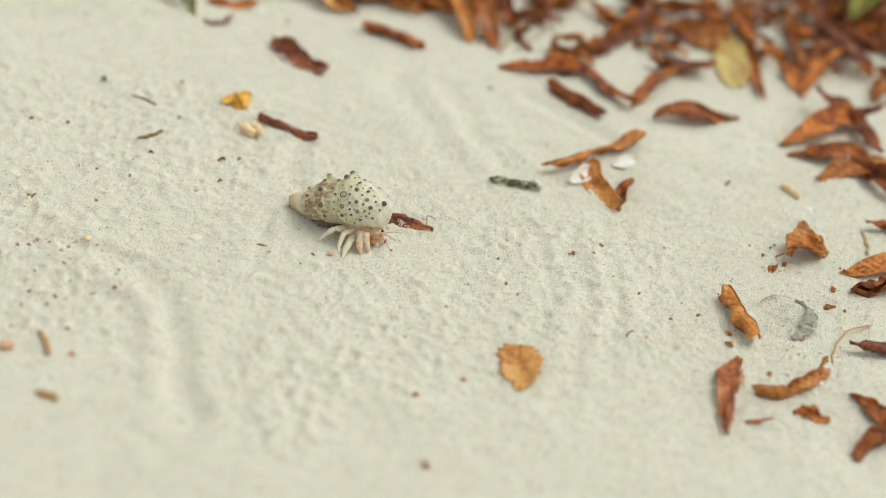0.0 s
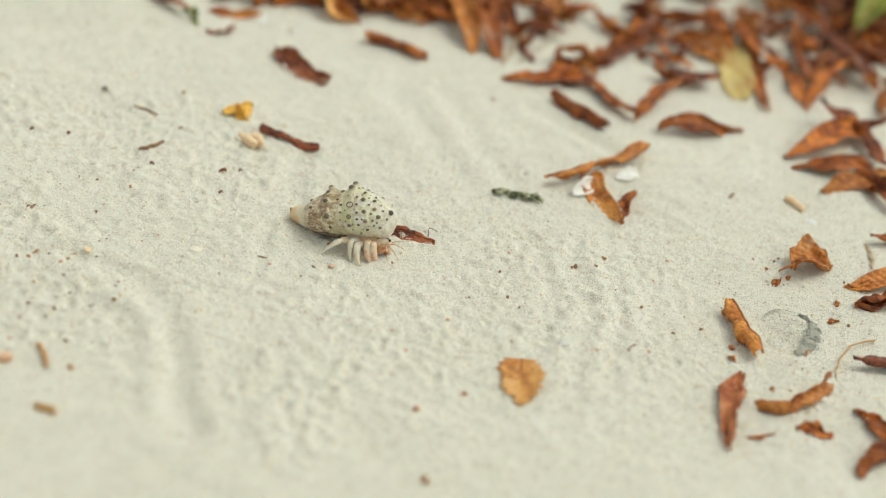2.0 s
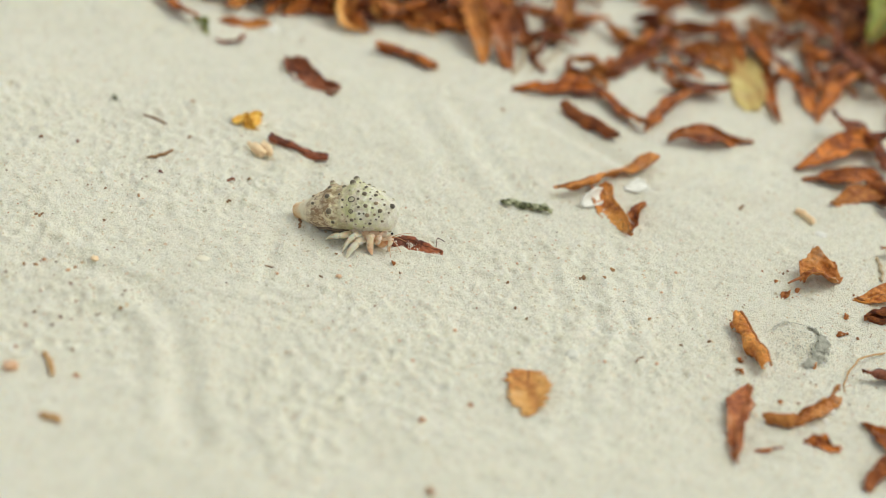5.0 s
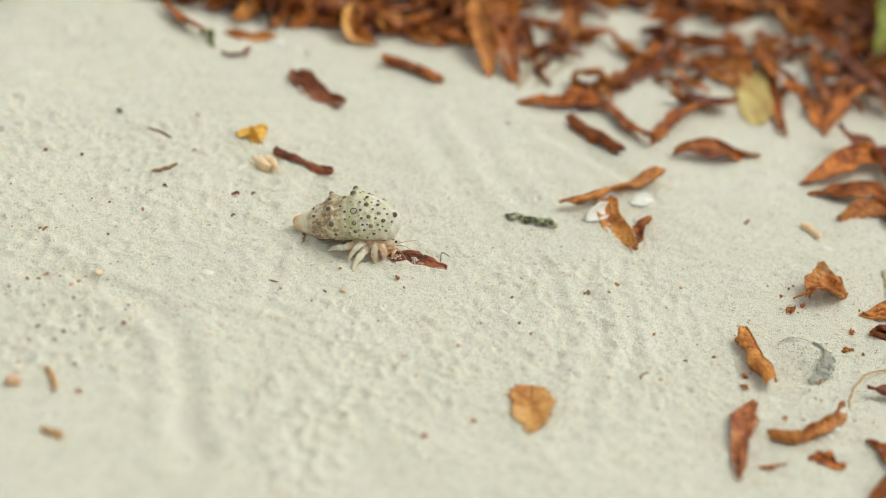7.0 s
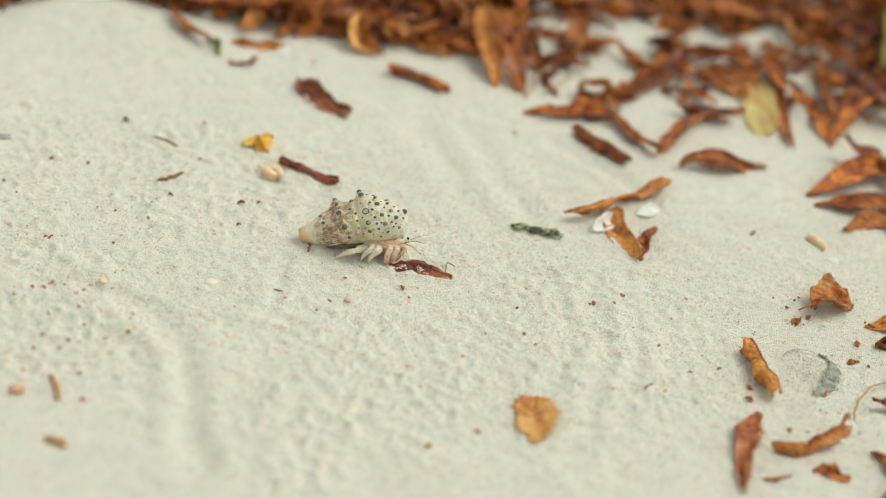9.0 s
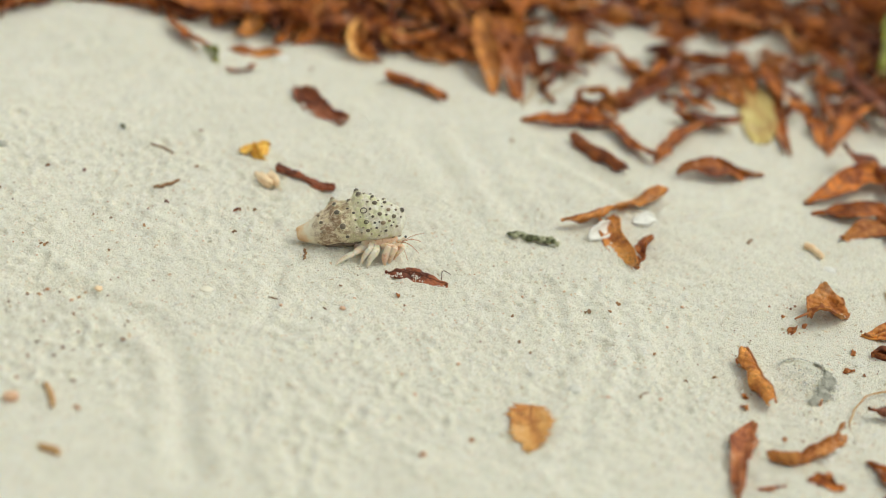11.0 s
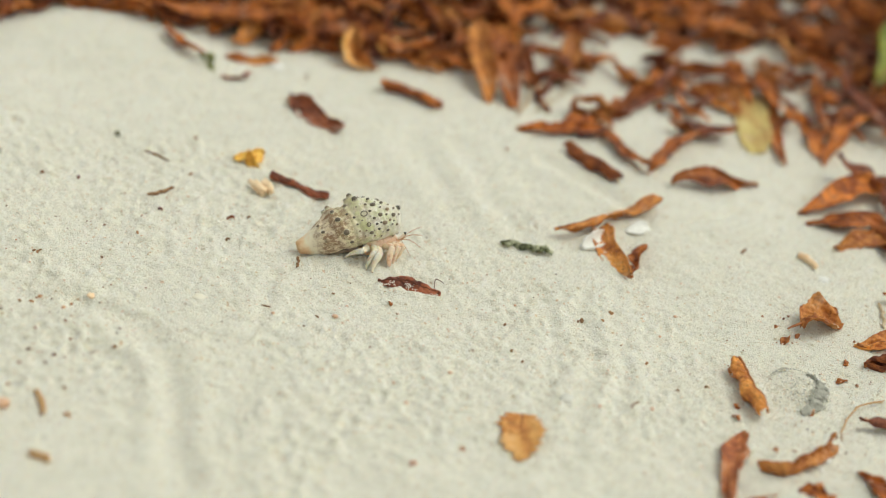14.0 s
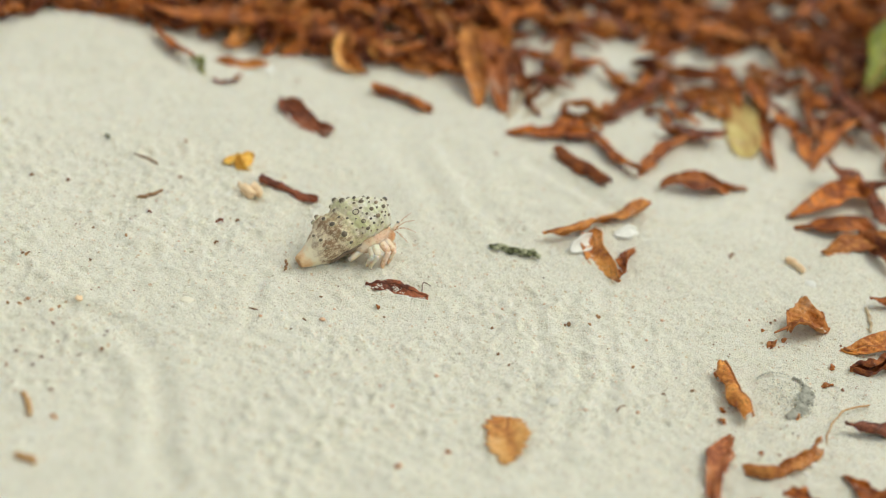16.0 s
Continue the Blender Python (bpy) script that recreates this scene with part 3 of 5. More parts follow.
def sheet(g, thick):
    """Both sides and the rim of a grid of points."""
    du, dv = np.gradient(g, axis=0), np.gradient(g, axis=1)
    nrm = np.cross(du, dv)
    nrm /= np.linalg.norm(nrm, axis=-1)[..., None] + 1e-12
    nu, nv = g.shape[:2]
    top, low = g + nrm * thick / 2, g - nrm * thick / 2
    verts = np.concatenate([top.reshape(-1, 3), low.reshape(-1, 3)])
    k = nu * nv
    faces = []
    for i in range(nu - 1):
        for j in range(nv - 1):
            a = i * nv + j
            faces.append((a, a + nv, a + nv + 1, a + 1))
            faces.append((k + a, k + a + 1, k + a + nv + 1, k + a + nv))
    edge = [(i * nv, (i + 1) * nv) for i in range(nu - 1)] + [((i + 1) * nv + nv - 1, i * nv + nv - 1) for i in range(nu - 1)]
    edge += [(j + 1, j) for j in range(nv - 1)] + [((nu - 1) * nv + j, (nu - 1) * nv + j + 1) for j in range(nv - 1)]
    faces += [(a, k + a, k + b, b) for a, b in edge]
    return verts, faces


def rest(points, sink):
    """How far to lift points so that they rest on the sand, sunk a little."""
    return -float(np.min(points[:, 2] - ground_z(points[:, 0], points[:, 1]))) - sink


LEAVES = []


def dry_leaf(a, b, width, curl=150, roll=0, twist=0, bow=0.0, lift=0.0, tip=0.0, ragged=0.12, material=None, stalk=0.0,
             point=0.75, fold=0.0, crumple=1.0, form=None, sink=0.8, bend=0.0, size=(46, 15), label="curled brown dry leaf lying on sand", group="dry leaves on the sand", name="dry_leaf"):
    """A dry leaf from a to b (mm on the ground): visible width, curl across and roll about its length in degrees; tip: mm by which b is higher."""
    material = material or LEAF
    a3, b3 = np.array([a[0], a[1], 0]) / 1000, np.array([b[0], b[1], tip]) / 1000
    length = float(np.linalg.norm(b3 - a3))
    LEAVES.append(length)
    r = np.random.default_rng(100 + len(LEAVES))
    g = leaf_grid(length, width / 1000, curl, twist, bow * 0.6 / 1000, ragged, *size, r, point, fold, crumple, form)
    g[..., 1] += bend / 1000 * (1 - (2 * g[..., 0] / length) ** 2)
    axis = (b3 - a3) / length
    turn = Vector(axis).to_track_quat("X", "Z").to_matrix().to_4x4() @ pose(0, 0, 0, roll)
    M = np.array(turn.to_3x3())
    mid = (a3 + b3) / 2
    flat = g.reshape(-1, 3) @ M.T + mid
    up = rest(flat, sink / 1000) + lift / 1000
    thing = new(name)
    base = Matrix.Translation((mid[0], mid[1], mid[2] + up)) @ turn
    thing.matrix_basis = base
    thing.empty_display_size = 0.004
    tagged(thing, label, "leaf", group)
    verts, faces = sheet(g, 0.00028)
    part("blade", mesh_of("blade", verts, faces, material), thing)
    nu, middle = size[0], size[1] // 2
    row = g[:, middle]
    under = np.cross(np.gradient(row, axis=0), np.gradient(g, axis=1)[:, middle])
    under /= np.linalg.norm(under, axis=1)[:, None] + 1e-12
    line = row - under * 0.00022
    rad = np.linspace(0.00055, 0.00018, nu) * min(1.2, width / 7)
    rv, rf = tube(line[::2], rad[::2], 5)
    rib = RIB_DARK if material is LEAF_DARK or material is LEAF_RED else RIB
    part("midrib", mesh_of("midrib", rv, rf, rib), thing)
    if stalk:
        s = np.linspace(0, 1, 6)[:, None]
        way = np.array([-1.0, 0.25 * r.uniform(-1, 1), 0.1])
        pts = g[0, middle] + way * s * stalk / 1000 + np.array([0, 0, -0.12]) * (s**2) * stalk / 1000
        sv, sf = tube(pts, np.linspace(0.0006, 0.00035, 6), 6)
        part("stalk", mesh_of("stalk", sv, sf, rib), thing)
    return thing


# ---- single leaves lying on the sand ----
dry_leaf((-46.3, 137.7), (-19.6, 114.9), 11.0, 110, 30, 60, 1.0, material=LEAF_DARK, label="dark red-brown twisted dry leaf on bare sand", stalk=2, form=(0.12, 0.5, 0.85, 1, 1, 0.9, 0.7, 0.55, 0.7, 0.6), crumple=0.6, bend=-1.5)
dry_leaf((-8.2, 163.9), (19.3, 151.7), 6.4, 250, 150, 10, label="narrow rolled brown leaf before the leaf heap", form=(0.7, 0.95, 0.9, 0.85, 0.9, 1.0, 1.05, 0.9), crumple=0.5)
dry_leaf((121.0, 112.5), (156.0, 129.0), 13.0, 110, 25, 10, 1.6, form=(0.05, 0.35, 0.6, 0.95, 1, 0.8, 0.45, 0.22, 0.04), crumple=0.8, label="boat-shaped brown dry leaf, hollow side up")
dry_leaf((74.8, 132.2), (99.8, 109.6), 7.4, 250, 170, 0, form=(0.45, 0.9, 1, 0.9, 1, 1, 0.9, 0.4), crumple=0.5, label="narrow rolled brown leaf on open sand")
dry_leaf((88.1, 150.5), (112.4, 121.6), 6.4, 190, 150, 40, 2.0, label="bent brown leaf touching another at its tip")
dry_leaf((111.6, 121.3), (133.9, 164.3), 8.5, 120, -30, 40, 1.0, label="brown leaf with a folded edge at the heap")
dry_leaf((119.2, 161.3), (148.9, 166.9), 8.0, 170, 150, 10, 3.0, label="arched dark brown leaf at the heap's edge")
dry_leaf((155.5, 212.0), (158.0, 156.0), 15.5, 35, 10, 8, 2.0, 1.0, 0, 0.05, LEAF_YELLOW, label="yellow fallen leaf on the brown leaves", crumple=0.15, form=(0.3, 0.7, 0.95, 1, 1, 1, 0.95, 0.85, 0.45))
dry_leaf((167.3, 210.6), (171.8, 149.0), 7.6, 160, 20, 15, 2.0, 1.0, label="long brown leaf beside the yellow one")
dry_leaf((75.4, 57.8), (114.2, 95.2), 7.6, 230, 150, 40, 1.0, label="long rolled orange-brown leaf over a white shell piece", material=LEAF_ORANGE, form=(0.25, 0.7, 0.85, 0.6, 0.8, 1, 1, 0.75))
dry_leaf((90.6, 69.9), (106.4, 37.1), 10.0, 110, 40, 50, 1.0, 0, 0, 0.2, LEAF_ORANGE, label="torn orange-brown leaf with a hooked end", form=(0.6, 1, 1, 0.85, 0.8, 0.7, 0.2), crumple=0.6)
dry_leaf((109.1, 63.5), (104.5, 42.9), 7.0, 120, 40, 0, 0.5, 0, 0, 0.2, label="torn leaf scrap against another leaf")
dry_leaf((170.0, 18.0), (186.5, 29.0), 15.0, 110, 10, 30, 0.6, 0, 0, 0.30, LEAF_ORANGE, label="crumpled orange-brown leaf on the sand", stalk=7, form=(0.35, 0.75, 1, 0.9, 1.05, 0.85, 0.5), crumple=0.8)
dry_leaf((147.5, -11.0), (157.0, -40.0), 7.6, 320, 150, 25, 0.6, 0, 0, 0.22, LEAF_ORANGE, label="tightly rolled orange-brown leaf tube", form=(0.95, 1.05, 0.9, 0.85, 1.0, 1.15, 0.85, 0.6, 0.5), crumple=0.7)
dry_leaf((147.2, -50.0), (139.2, -95.5), 9.6, 80, 30, 20, 1.0, 0, 0, 0.22, LEAF_DUSTY, label="torn reddish-brown leaf dusted with sand", form=(0.10, 0.45, 0.95, 0.85, 0.75, 0.78, 0.75, 0.60, 0.15), crumple=0.8, sink=0.2)
dry_leaf((153.2, -70.5), (177.8, -48.0), 7.0, 190, 10, 60, 1.2, 0, 1, 0.25, LEAF_ORANGE, label="bent orange-brown leaf strip on sand", form=(0.6, 1.0, 0.95, 0.75, 1.0, 0.8, 0.65, 0.7, 0.6), bend=-5.0, crumple=1.2)
dry_leaf((165.5, -77.3), (178.1, -78.6), 5.0, 100, 20, 20, 0.4, 0, 0, 0.22, label="small torn brown leaf piece on sand", form=(0.5, 0.9, 1, 0.7, 0.5), crumple=0.8)
dry_leaf((148.7, -85.5), (157.9, -81.9), 2.2, 140, 150, 0, 0, 0, 0, 0.3, label="thin brown leaf sliver half buried in sand")
dry_leaf((186.8, -62.2), (205.9, -84.9), 7.6, 140, 20, 50, 1.0, 0, 0, 0.2, label="torn brown leaf on loose sand")
dry_leaf((186.1, -99.3), (207.7, -64.3), 7.6, 130, -10, 40, 2.0, 0, 0, 0.2, label="brown leaf lying across another leaf")
dry_leaf((189.8, 18.0), (223.9, 33.0), 9.0, 120, 20, 10, 1.6, 0, 0, 0.12, LEAF_ORANGE, label="orange-brown leaf with a raised edge")
dry_leaf((193.0, 3.5), (214.4, 8.8), 7.0, 290, 20, 30, 0.6, 0, 0, 0.3, label="knotted brown leaf roll with torn ends")
dry_leaf((203.7, 51.3), (224.5, 54.8), 5.4, 200, 160, 20, 1.0, label="rolled reddish-brown leaf on sand")
dry_leaf((187.5, -34.7), (217.4, -25.4), 5.6, 210, 150, 20, 0.6, 0, 0, 0.2, LEAF_DARK, label="dark brown rolled leaf with sand on it")
dry_leaf((190.8, 147.9), (218.6, 135.2), 11.0, 130, 150, 20, 3.0, 4.0, label="dark brown leaf on top of a leaf cluster", group="leaf cluster", material=LEAF_DARK, bend=2.0)
dry_leaf((177.0, 107.0), (215.0, 138.0), 13.0, 110, 25, 15, 2.0, 1.0, 0, 0.1, LEAF, label="broad brown leaf in a leaf cluster", group="leaf cluster", bend=3.0, crumple=0.8, form=(0.05, 0.4, 0.75, 1, 1, 0.95, 0.8, 0.5))
dry_leaf((177.0, 103.5), (211.0, 106.0), 9.5, 140, 10, 10, 2.0, 0.3, 0, 0.14, LEAF, label="brown leaf under a broader leaf in the cluster", group="leaf cluster", bend=-3.0, crumple=0.9, form=(0.05, 0.5, 0.9, 1, 0.95, 0.9, 0.7, 0.4))
dry_leaf((185.7, 85.4), (219.3, 108.5), 9.0, 120, 30, 30, 1.0, 0, 0, 0.16, LEAF_ORANGE, label="orange-brown leaf fanning out of the cluster", group="leaf cluster")
dry_leaf((205.4, 102.6), (222.1, 71.0), 9.0, 120, 20, 40, 2.0, 1.0, 0, 0.16, label="brown leaf lying over the cluster", group="leaf cluster")
dry_leaf((210.3, 135.0), (217.3, 103.1), 6.6, 150, 150, 40, 3.0, 3.0, 0, 0.16, LEAF_DARK, label="dark curled leaf in the cluster", group="leaf cluster")
dry_leaf((71.6, -60.5), (72.6, -86.5), 15.0, 50, 8, 6, 1.2, 0, 0, 0.10, LEAF_PALE, label="jagged orange-brown leaf fragment, nearly flat", form=(0.15, 0.80, 0.60, 1.02, 0.78, 1.10, 0.86, 1.12, 0.88, 1.08, 0.76, 1.02, 0.62, 0.84, 0.25, 0.5, 0.1), crumple=0.14, sink=0.2)
dry_leaf((-41.2, 68.4), (-16.2, 64.0), 4.0, 330, 20, 20, 0.3, 0, 0, 0.2, LEAF_RED, label="dark red-brown rolled leaf like a stick", form=(1.0, 0.95, 0.75, 0.8, 0.7, 0.8, 0.9, 1.1, 1.05), crumple=1.2)
LEAVES.append(0.0255)
dry_leaf((-77.4, 143.4), (-65.3, 149.9), 4.4, 160, 160, 0, 1.0, material=LEAF_DARK, label="small dark leaf at the heap's foot")
dry_leaf((-80.6, 163.8), (-57.5, 169.5), 6.0, 120, 20, 30, 1.0, material=LEAF_ORANGE, label="pale brown leaf at the heap's foot")
dry_leaf((-90.6, 159.1), (-80.7, 149.3), 5.2, 90, 20, 30, 1.0, material=LEAF_GREEN, label="small green leaf piece at the heap's foot")
# leaves that stand out at the front of the heap
HEAP = "leaves at the edge of the heap"
dry_leaf((24.9, 217.7), (39.3, 164.4), 11.5, 110, 20, 20, 6.0, 0.5, -12, 0.10, LEAF_ORANGE, label="long orange-brown leaf hanging over the heap's edge", group=HEAP, bend=2.0, crumple=0.6, form=(0.4, 0.75, 0.95, 1, 1, 0.95, 0.85, 0.6, 0.25))
dry_leaf((35.2, 216.5), (50.8, 162.8), 12.5, 100, -10, -25, 7.0, 0.5, -12, 0.10, LEAF, label="broad brown leaf hanging over the heap's edge", group=HEAP, bend=-2.0, crumple=0.6, form=(0.4, 0.75, 0.95, 1, 1, 0.95, 0.85, 0.6, 0.25))
dry_leaf((39.0, 221.8), (45.5, 202.0), 11.0, 120, 20, 20, 5.0, 0.5, -10, 0.10, LEAF_ORANGE, label="orange-brown leaf lying on the heap's edge", group=HEAP, bend=1.0, crumple=0.6, form=(0.4, 0.75, 0.95, 1, 1, 0.95, 0.85, 0.6, 0.25))
dry_leaf((-27.9, 190.3), (-16.4, 176.1), 10.5, 110, 150, 40, 7.0, 0.5, -12, 0.10, LEAF_PALE, label="pale tan arched leaf at the heap's edge", group=HEAP, bend=3.0, crumple=0.6, form=(0.4, 0.75, 0.95, 1, 1, 0.95, 0.85, 0.6, 0.25))
dry_leaf((-15.3, 190.6), (-9.5, 190.2), 13.0, 80, 20, 10, 4.0, 0.5, -8, 0.10, LEAF_PALE, label="broad tan leaf standing in the heap", group=HEAP, bend=0.0, crumple=0.6, form=(0.4, 0.75, 0.95, 1, 1, 0.95, 0.85, 0.6, 0.25))
dry_leaf((49.7, 206.9), (63.5, 181.1), 6.5, 130, 20, 30, 3.0, 0.5, -8, 0.10, LEAF, label="narrow brown leaf at the heap's edge", group=HEAP, bend=-2.0, crumple=0.6, form=(0.4, 0.75, 0.95, 1, 1, 0.95, 0.85, 0.6, 0.25))
dry_leaf((70.9, 226.9), (70.6, 191.5), 10.0, 110, 10, -20, 4.0, 0.5, -8, 0.10, LEAF_ORANGE, label="broad orange-brown leaf at the heap's edge", group=HEAP, bend=1.0, crumple=0.6, form=(0.4, 0.75, 0.95, 1, 1, 0.95, 0.85, 0.6, 0.25))
dry_leaf((-46.2, 191.5), (-35.1, 194.2), 9.0, 120, 30, 20, 3.0, 0.5, -6, 0.10, LEAF_DARK, label="dark red-brown leaf in the heap", group=HEAP, bend=1.0, crumple=0.6, form=(0.4, 0.75, 0.95, 1, 1, 0.95, 0.85, 0.6, 0.25))
dry_leaf((0.2, 198.2), (16.7, 197.7), 8.0, 120, 20, 30, 2.0, 0.5, -4, 0.10, LEAF_DARK, label="dark brown leaf under others in the heap", group=HEAP, bend=2.0, crumple=0.6, form=(0.4, 0.75, 0.95, 1, 1, 0.95, 0.85, 0.6, 0.25))
dry_leaf((-31.9, 206.0), (-15.6, 176.2), 9.0, 130, 30, 60, 5.0, 1.0, -4, 0.1, LEAF_ORANGE, label="orange-brown leaf arched over the heap's edge", group=HEAP)
dry_leaf((-134.7, 179.5), (-53.8, 189.7), 9.6, 150, 150, 30, 4.0, 5.0, label="long brown strip of leaf along the heap", group=HEAP)
dry_leaf((-75.9, 188.7), (-23.3, 195.5), 8.8, 140, 150, 20, 5.0, 5.0, label="long brown leaf along the heap", group=HEAP)
dry_leaf((-108.3, 173.8), (-85.2, 153.5), 6.2, 140, 140, 20, 1.5, label="brown leaf at the heap's foot", group=HEAP)
dry_leaf((53.6, 142.1), (97.3, 153.8), 7.4, 150, 20, 60, 2.0, label="torn brown leaf before the heap", group=HEAP)
dry_leaf((88.2, 168.7), (122.7, 202.0), 6.4, 150, 20, 50, 2.0, 0, 4, label="brown leaf curling up at one end", group=HEAP)
dry_leaf((95.4, 170.7), (123.4, 231.4), 6.4, 160, 150, 30, 4.0, 0, 4, label="dark leaf arching over the sand", group=HEAP, material=LEAF_DARK)
dry_leaf((127.2, 208.8), (151.3, 188.0), 7.6, 140, 20, 20, 2.0, 1.0, label="brown leaf beside the yellow one", group=HEAP, material=LEAF_ORANGE)
dry_leaf((159.9, 223.4), (177.4, 179.5), 7.6, 140, 150, 20, 4.0, 1.0, label="arched brown leaf on the sand", group=HEAP)
dry_leaf((175.6, 197.9), (188.6, 156.4), 7.4, 140, 20, 40, 2.0, label="brown leaf in a fan of leaves", group=HEAP)
dry_leaf((186.0, 154.6), (214.2, 210.9), 8.2, 130, -20, 30, 4.0, 0, 5, label="brown leaf rising at one end", group=HEAP)
dry_leaf((200.1, 248.4), (220.1, 175.3), 10.0, 150, 150, 20, 8.0, 2.0, label="dark arched leaf in the heap", group=HEAP, material=LEAF_DARK)
dry_leaf((180.0, 260.1), (211.6, 212.6), 8.0, 150, 20, 20, 6.0, 2.0, label="brown leaf lying over others", group=HEAP)
dry_leaf((-4.9, 198.7), (14.6, 181.4), 8.4, 120, 20, 20, 3.0, 1.0, label="orange-brown leaf at the heap's edge", group=HEAP, material=LEAF_ORANGE)
dry_leaf((186.9, 233.7), (191.0, 166.6), 6.2, 170, 150, 10, 6.0, 1.0, label="narrow arched leaf in a fan of leaves", group=HEAP)
dry_leaf((120.2, 225.7), (160.4, 221.2), 7.2, 140, 20, 20, 3.0, 2.0, label="brown leaf on the patchy litter", group=HEAP)
dry_leaf((-45.0, 210.1), (-3.4, 185.6), 8.8, 140, 30, 40, 5.0, 3.0, label="brown leaf sloping down the heap", group=HEAP)
dry_leaf((213.0, 212.0), (240.0, 305.0), 20.0, 60, 20, 15, 10.0, 12.0, 18, 0.04, LEAF_GREEN, point=0.6, label="fresh green leaf rising behind the dry leaves", group="green leaves", name="green_leaf", stalk=8)
dry_leaf((133.8, 207.3), (150.3, 190.5), 9.5, 130, 20, 20, 2.5, 1.0, 0, 0.14, LEAF_ORANGE, label="broad brown leaf lying against a yellow one", group="leaves strewn beside the heap", bend=2.0, crumple=0.8)
dry_leaf((124.5, 163.5), (147.6, 163.4), 8.0, 150, 150, 40, 2.5, 1.0, 0, 0.14, LEAF_DARK, label="dark brown curled leaf on littered sand", group="leaves strewn beside the heap", bend=-2.0, crumple=0.8)
dry_leaf((96.9, 175.7), (117.0, 204.6), 6.5, 170, 20, 30, 2.5, 1.0, 0, 0.14, LEAF, label="narrow brown leaf on littered sand", group="leaves strewn beside the heap", bend=3.0, crumple=0.8)
dry_leaf((186.2, 220.8), (207.1, 223.6), 6.0, 160, 150, 20, 2.5, 1.0, 0, 0.14, LEAF_DARK, label="dark brown leaf lying across littered sand", group="leaves strewn beside the heap", bend=1.5, crumple=0.8)
dry_leaf((85.0, 173.4), (100.4, 166.4), 5.5, 140, 30, 50, 2.5, 1.0, 0, 0.14, LEAF, label="narrow brown leaf on littered sand", group="leaves strewn beside the heap", bend=-2.0, crumple=0.8)
dry_leaf((118.1, 217.9), (133.6, 195.1), 6.0, 150, 150, -40, 2.5, 1.0, 0, 0.14, LEAF_DARK, label="dark curled leaf on littered sand", group="leaves strewn beside the heap", bend=3.0, crumple=0.8)
dry_leaf((145.3, 246.8), (157.6, 214.7), 7.5, 120, 20, 20, 2.5, 1.0, 0, 0.14, LEAF, label="brown leaf on littered sand", group="leaves strewn beside the heap", bend=-2.0, crumple=0.8)
dry_leaf((123.2, 197.4), (138.4, 177.2), 5.0, 160, 150, 30, 2.5, 1.0, 0, 0.14, LEAF, label="thin brown leaf on littered sand", group="leaves strewn beside the heap", bend=2.0, crumple=0.8)
dry_leaf((69.3, 150.7), (87.2, 163.4), 5.5, 150, 20, 30, 1.5, 0.5, 0, 0.16, LEAF, label="narrow curled brown leaf on littered sand", group="leaves strewn beside the heap", bend=2.0)
dry_leaf((77.3, 143.6), (92.5, 152.5), 5.0, 170, 150, -30, 1.5, 0.5, 0, 0.16, LEAF_DARK, label="narrow dark curled leaf on littered sand", group="leaves strewn beside the heap", bend=-2.0)
dry_leaf((81.5, 171.0), (94.4, 158.5), 5.0, 140, 30, 40, 1.5, 0.5, 0, 0.16, LEAF_ORANGE, label="narrow orange-brown leaf on littered sand", group="leaves strewn beside the heap", bend=1.0)
dry_leaf((122.3, 179.4), (138.1, 194.6), 6.0, 150, 150, 20, 1.5, 0.5, 0, 0.16, LEAF_DARK, label="narrow dark curled leaf on littered sand", group="leaves strewn beside the heap", bend=2.0)
dry_leaf((114.6, 190.0), (124.8, 176.3), 5.5, 160, 20, -40, 1.5, 0.5, 0, 0.16, LEAF, label="narrow curled brown leaf on littered sand", group="leaves strewn beside the heap", bend=-1.0)


# ---- the heap of litter ----
def edge_y(x):
    """Where the litter begins, by x in metres."""
    ex = np.array([-260, -180, -157, -132, -107, -80, -40, -18, 13, 49, 60, 74, 114, 155, 180, 209, 227, 300]) / 1000
    ey = np.array([134, 152, 175, 182, 172, 176, 187, 184, 186, 190, 232, 246, 256, 258, 246, 230, 208, 176]) / 1000
    return np.interp(x, ex, ey)


def heap_z(x, y):
    d = np.clip((y - edge_y(x)) / 0.06, 0, 1)
    tall = np.interp(x, [-0.2, -0.05, 0.04, 0.08, 0.2, 0.3], [0.014, 0.020, 0.020, 0.006, 0.009, 0.012])
    return tall * (d * d * (3 - 2 * d))


GAPS = ((94, 223, 17, 14), (108, 248, 7, 7), (130, 239, 9, 14), (198, 247, 9, 16), (195, 210, 7, 11), (176, 204, 5, 11), (111, 165, 15, 20), (91, 184, 5, 8), (188, 176, 9, 20), (114, 146, 8, 14), (120, 212, 5, 8), (206, 183, 9, 20), (61, 167, 10, 10))


def bare(x, y):
    """True where sand shows between the leaves."""
    return any(math.hypot((x * 1000 - gx) / rx, (y * 1000 - gy) / ry) < 1 for gx, gy, rx, ry in GAPS)


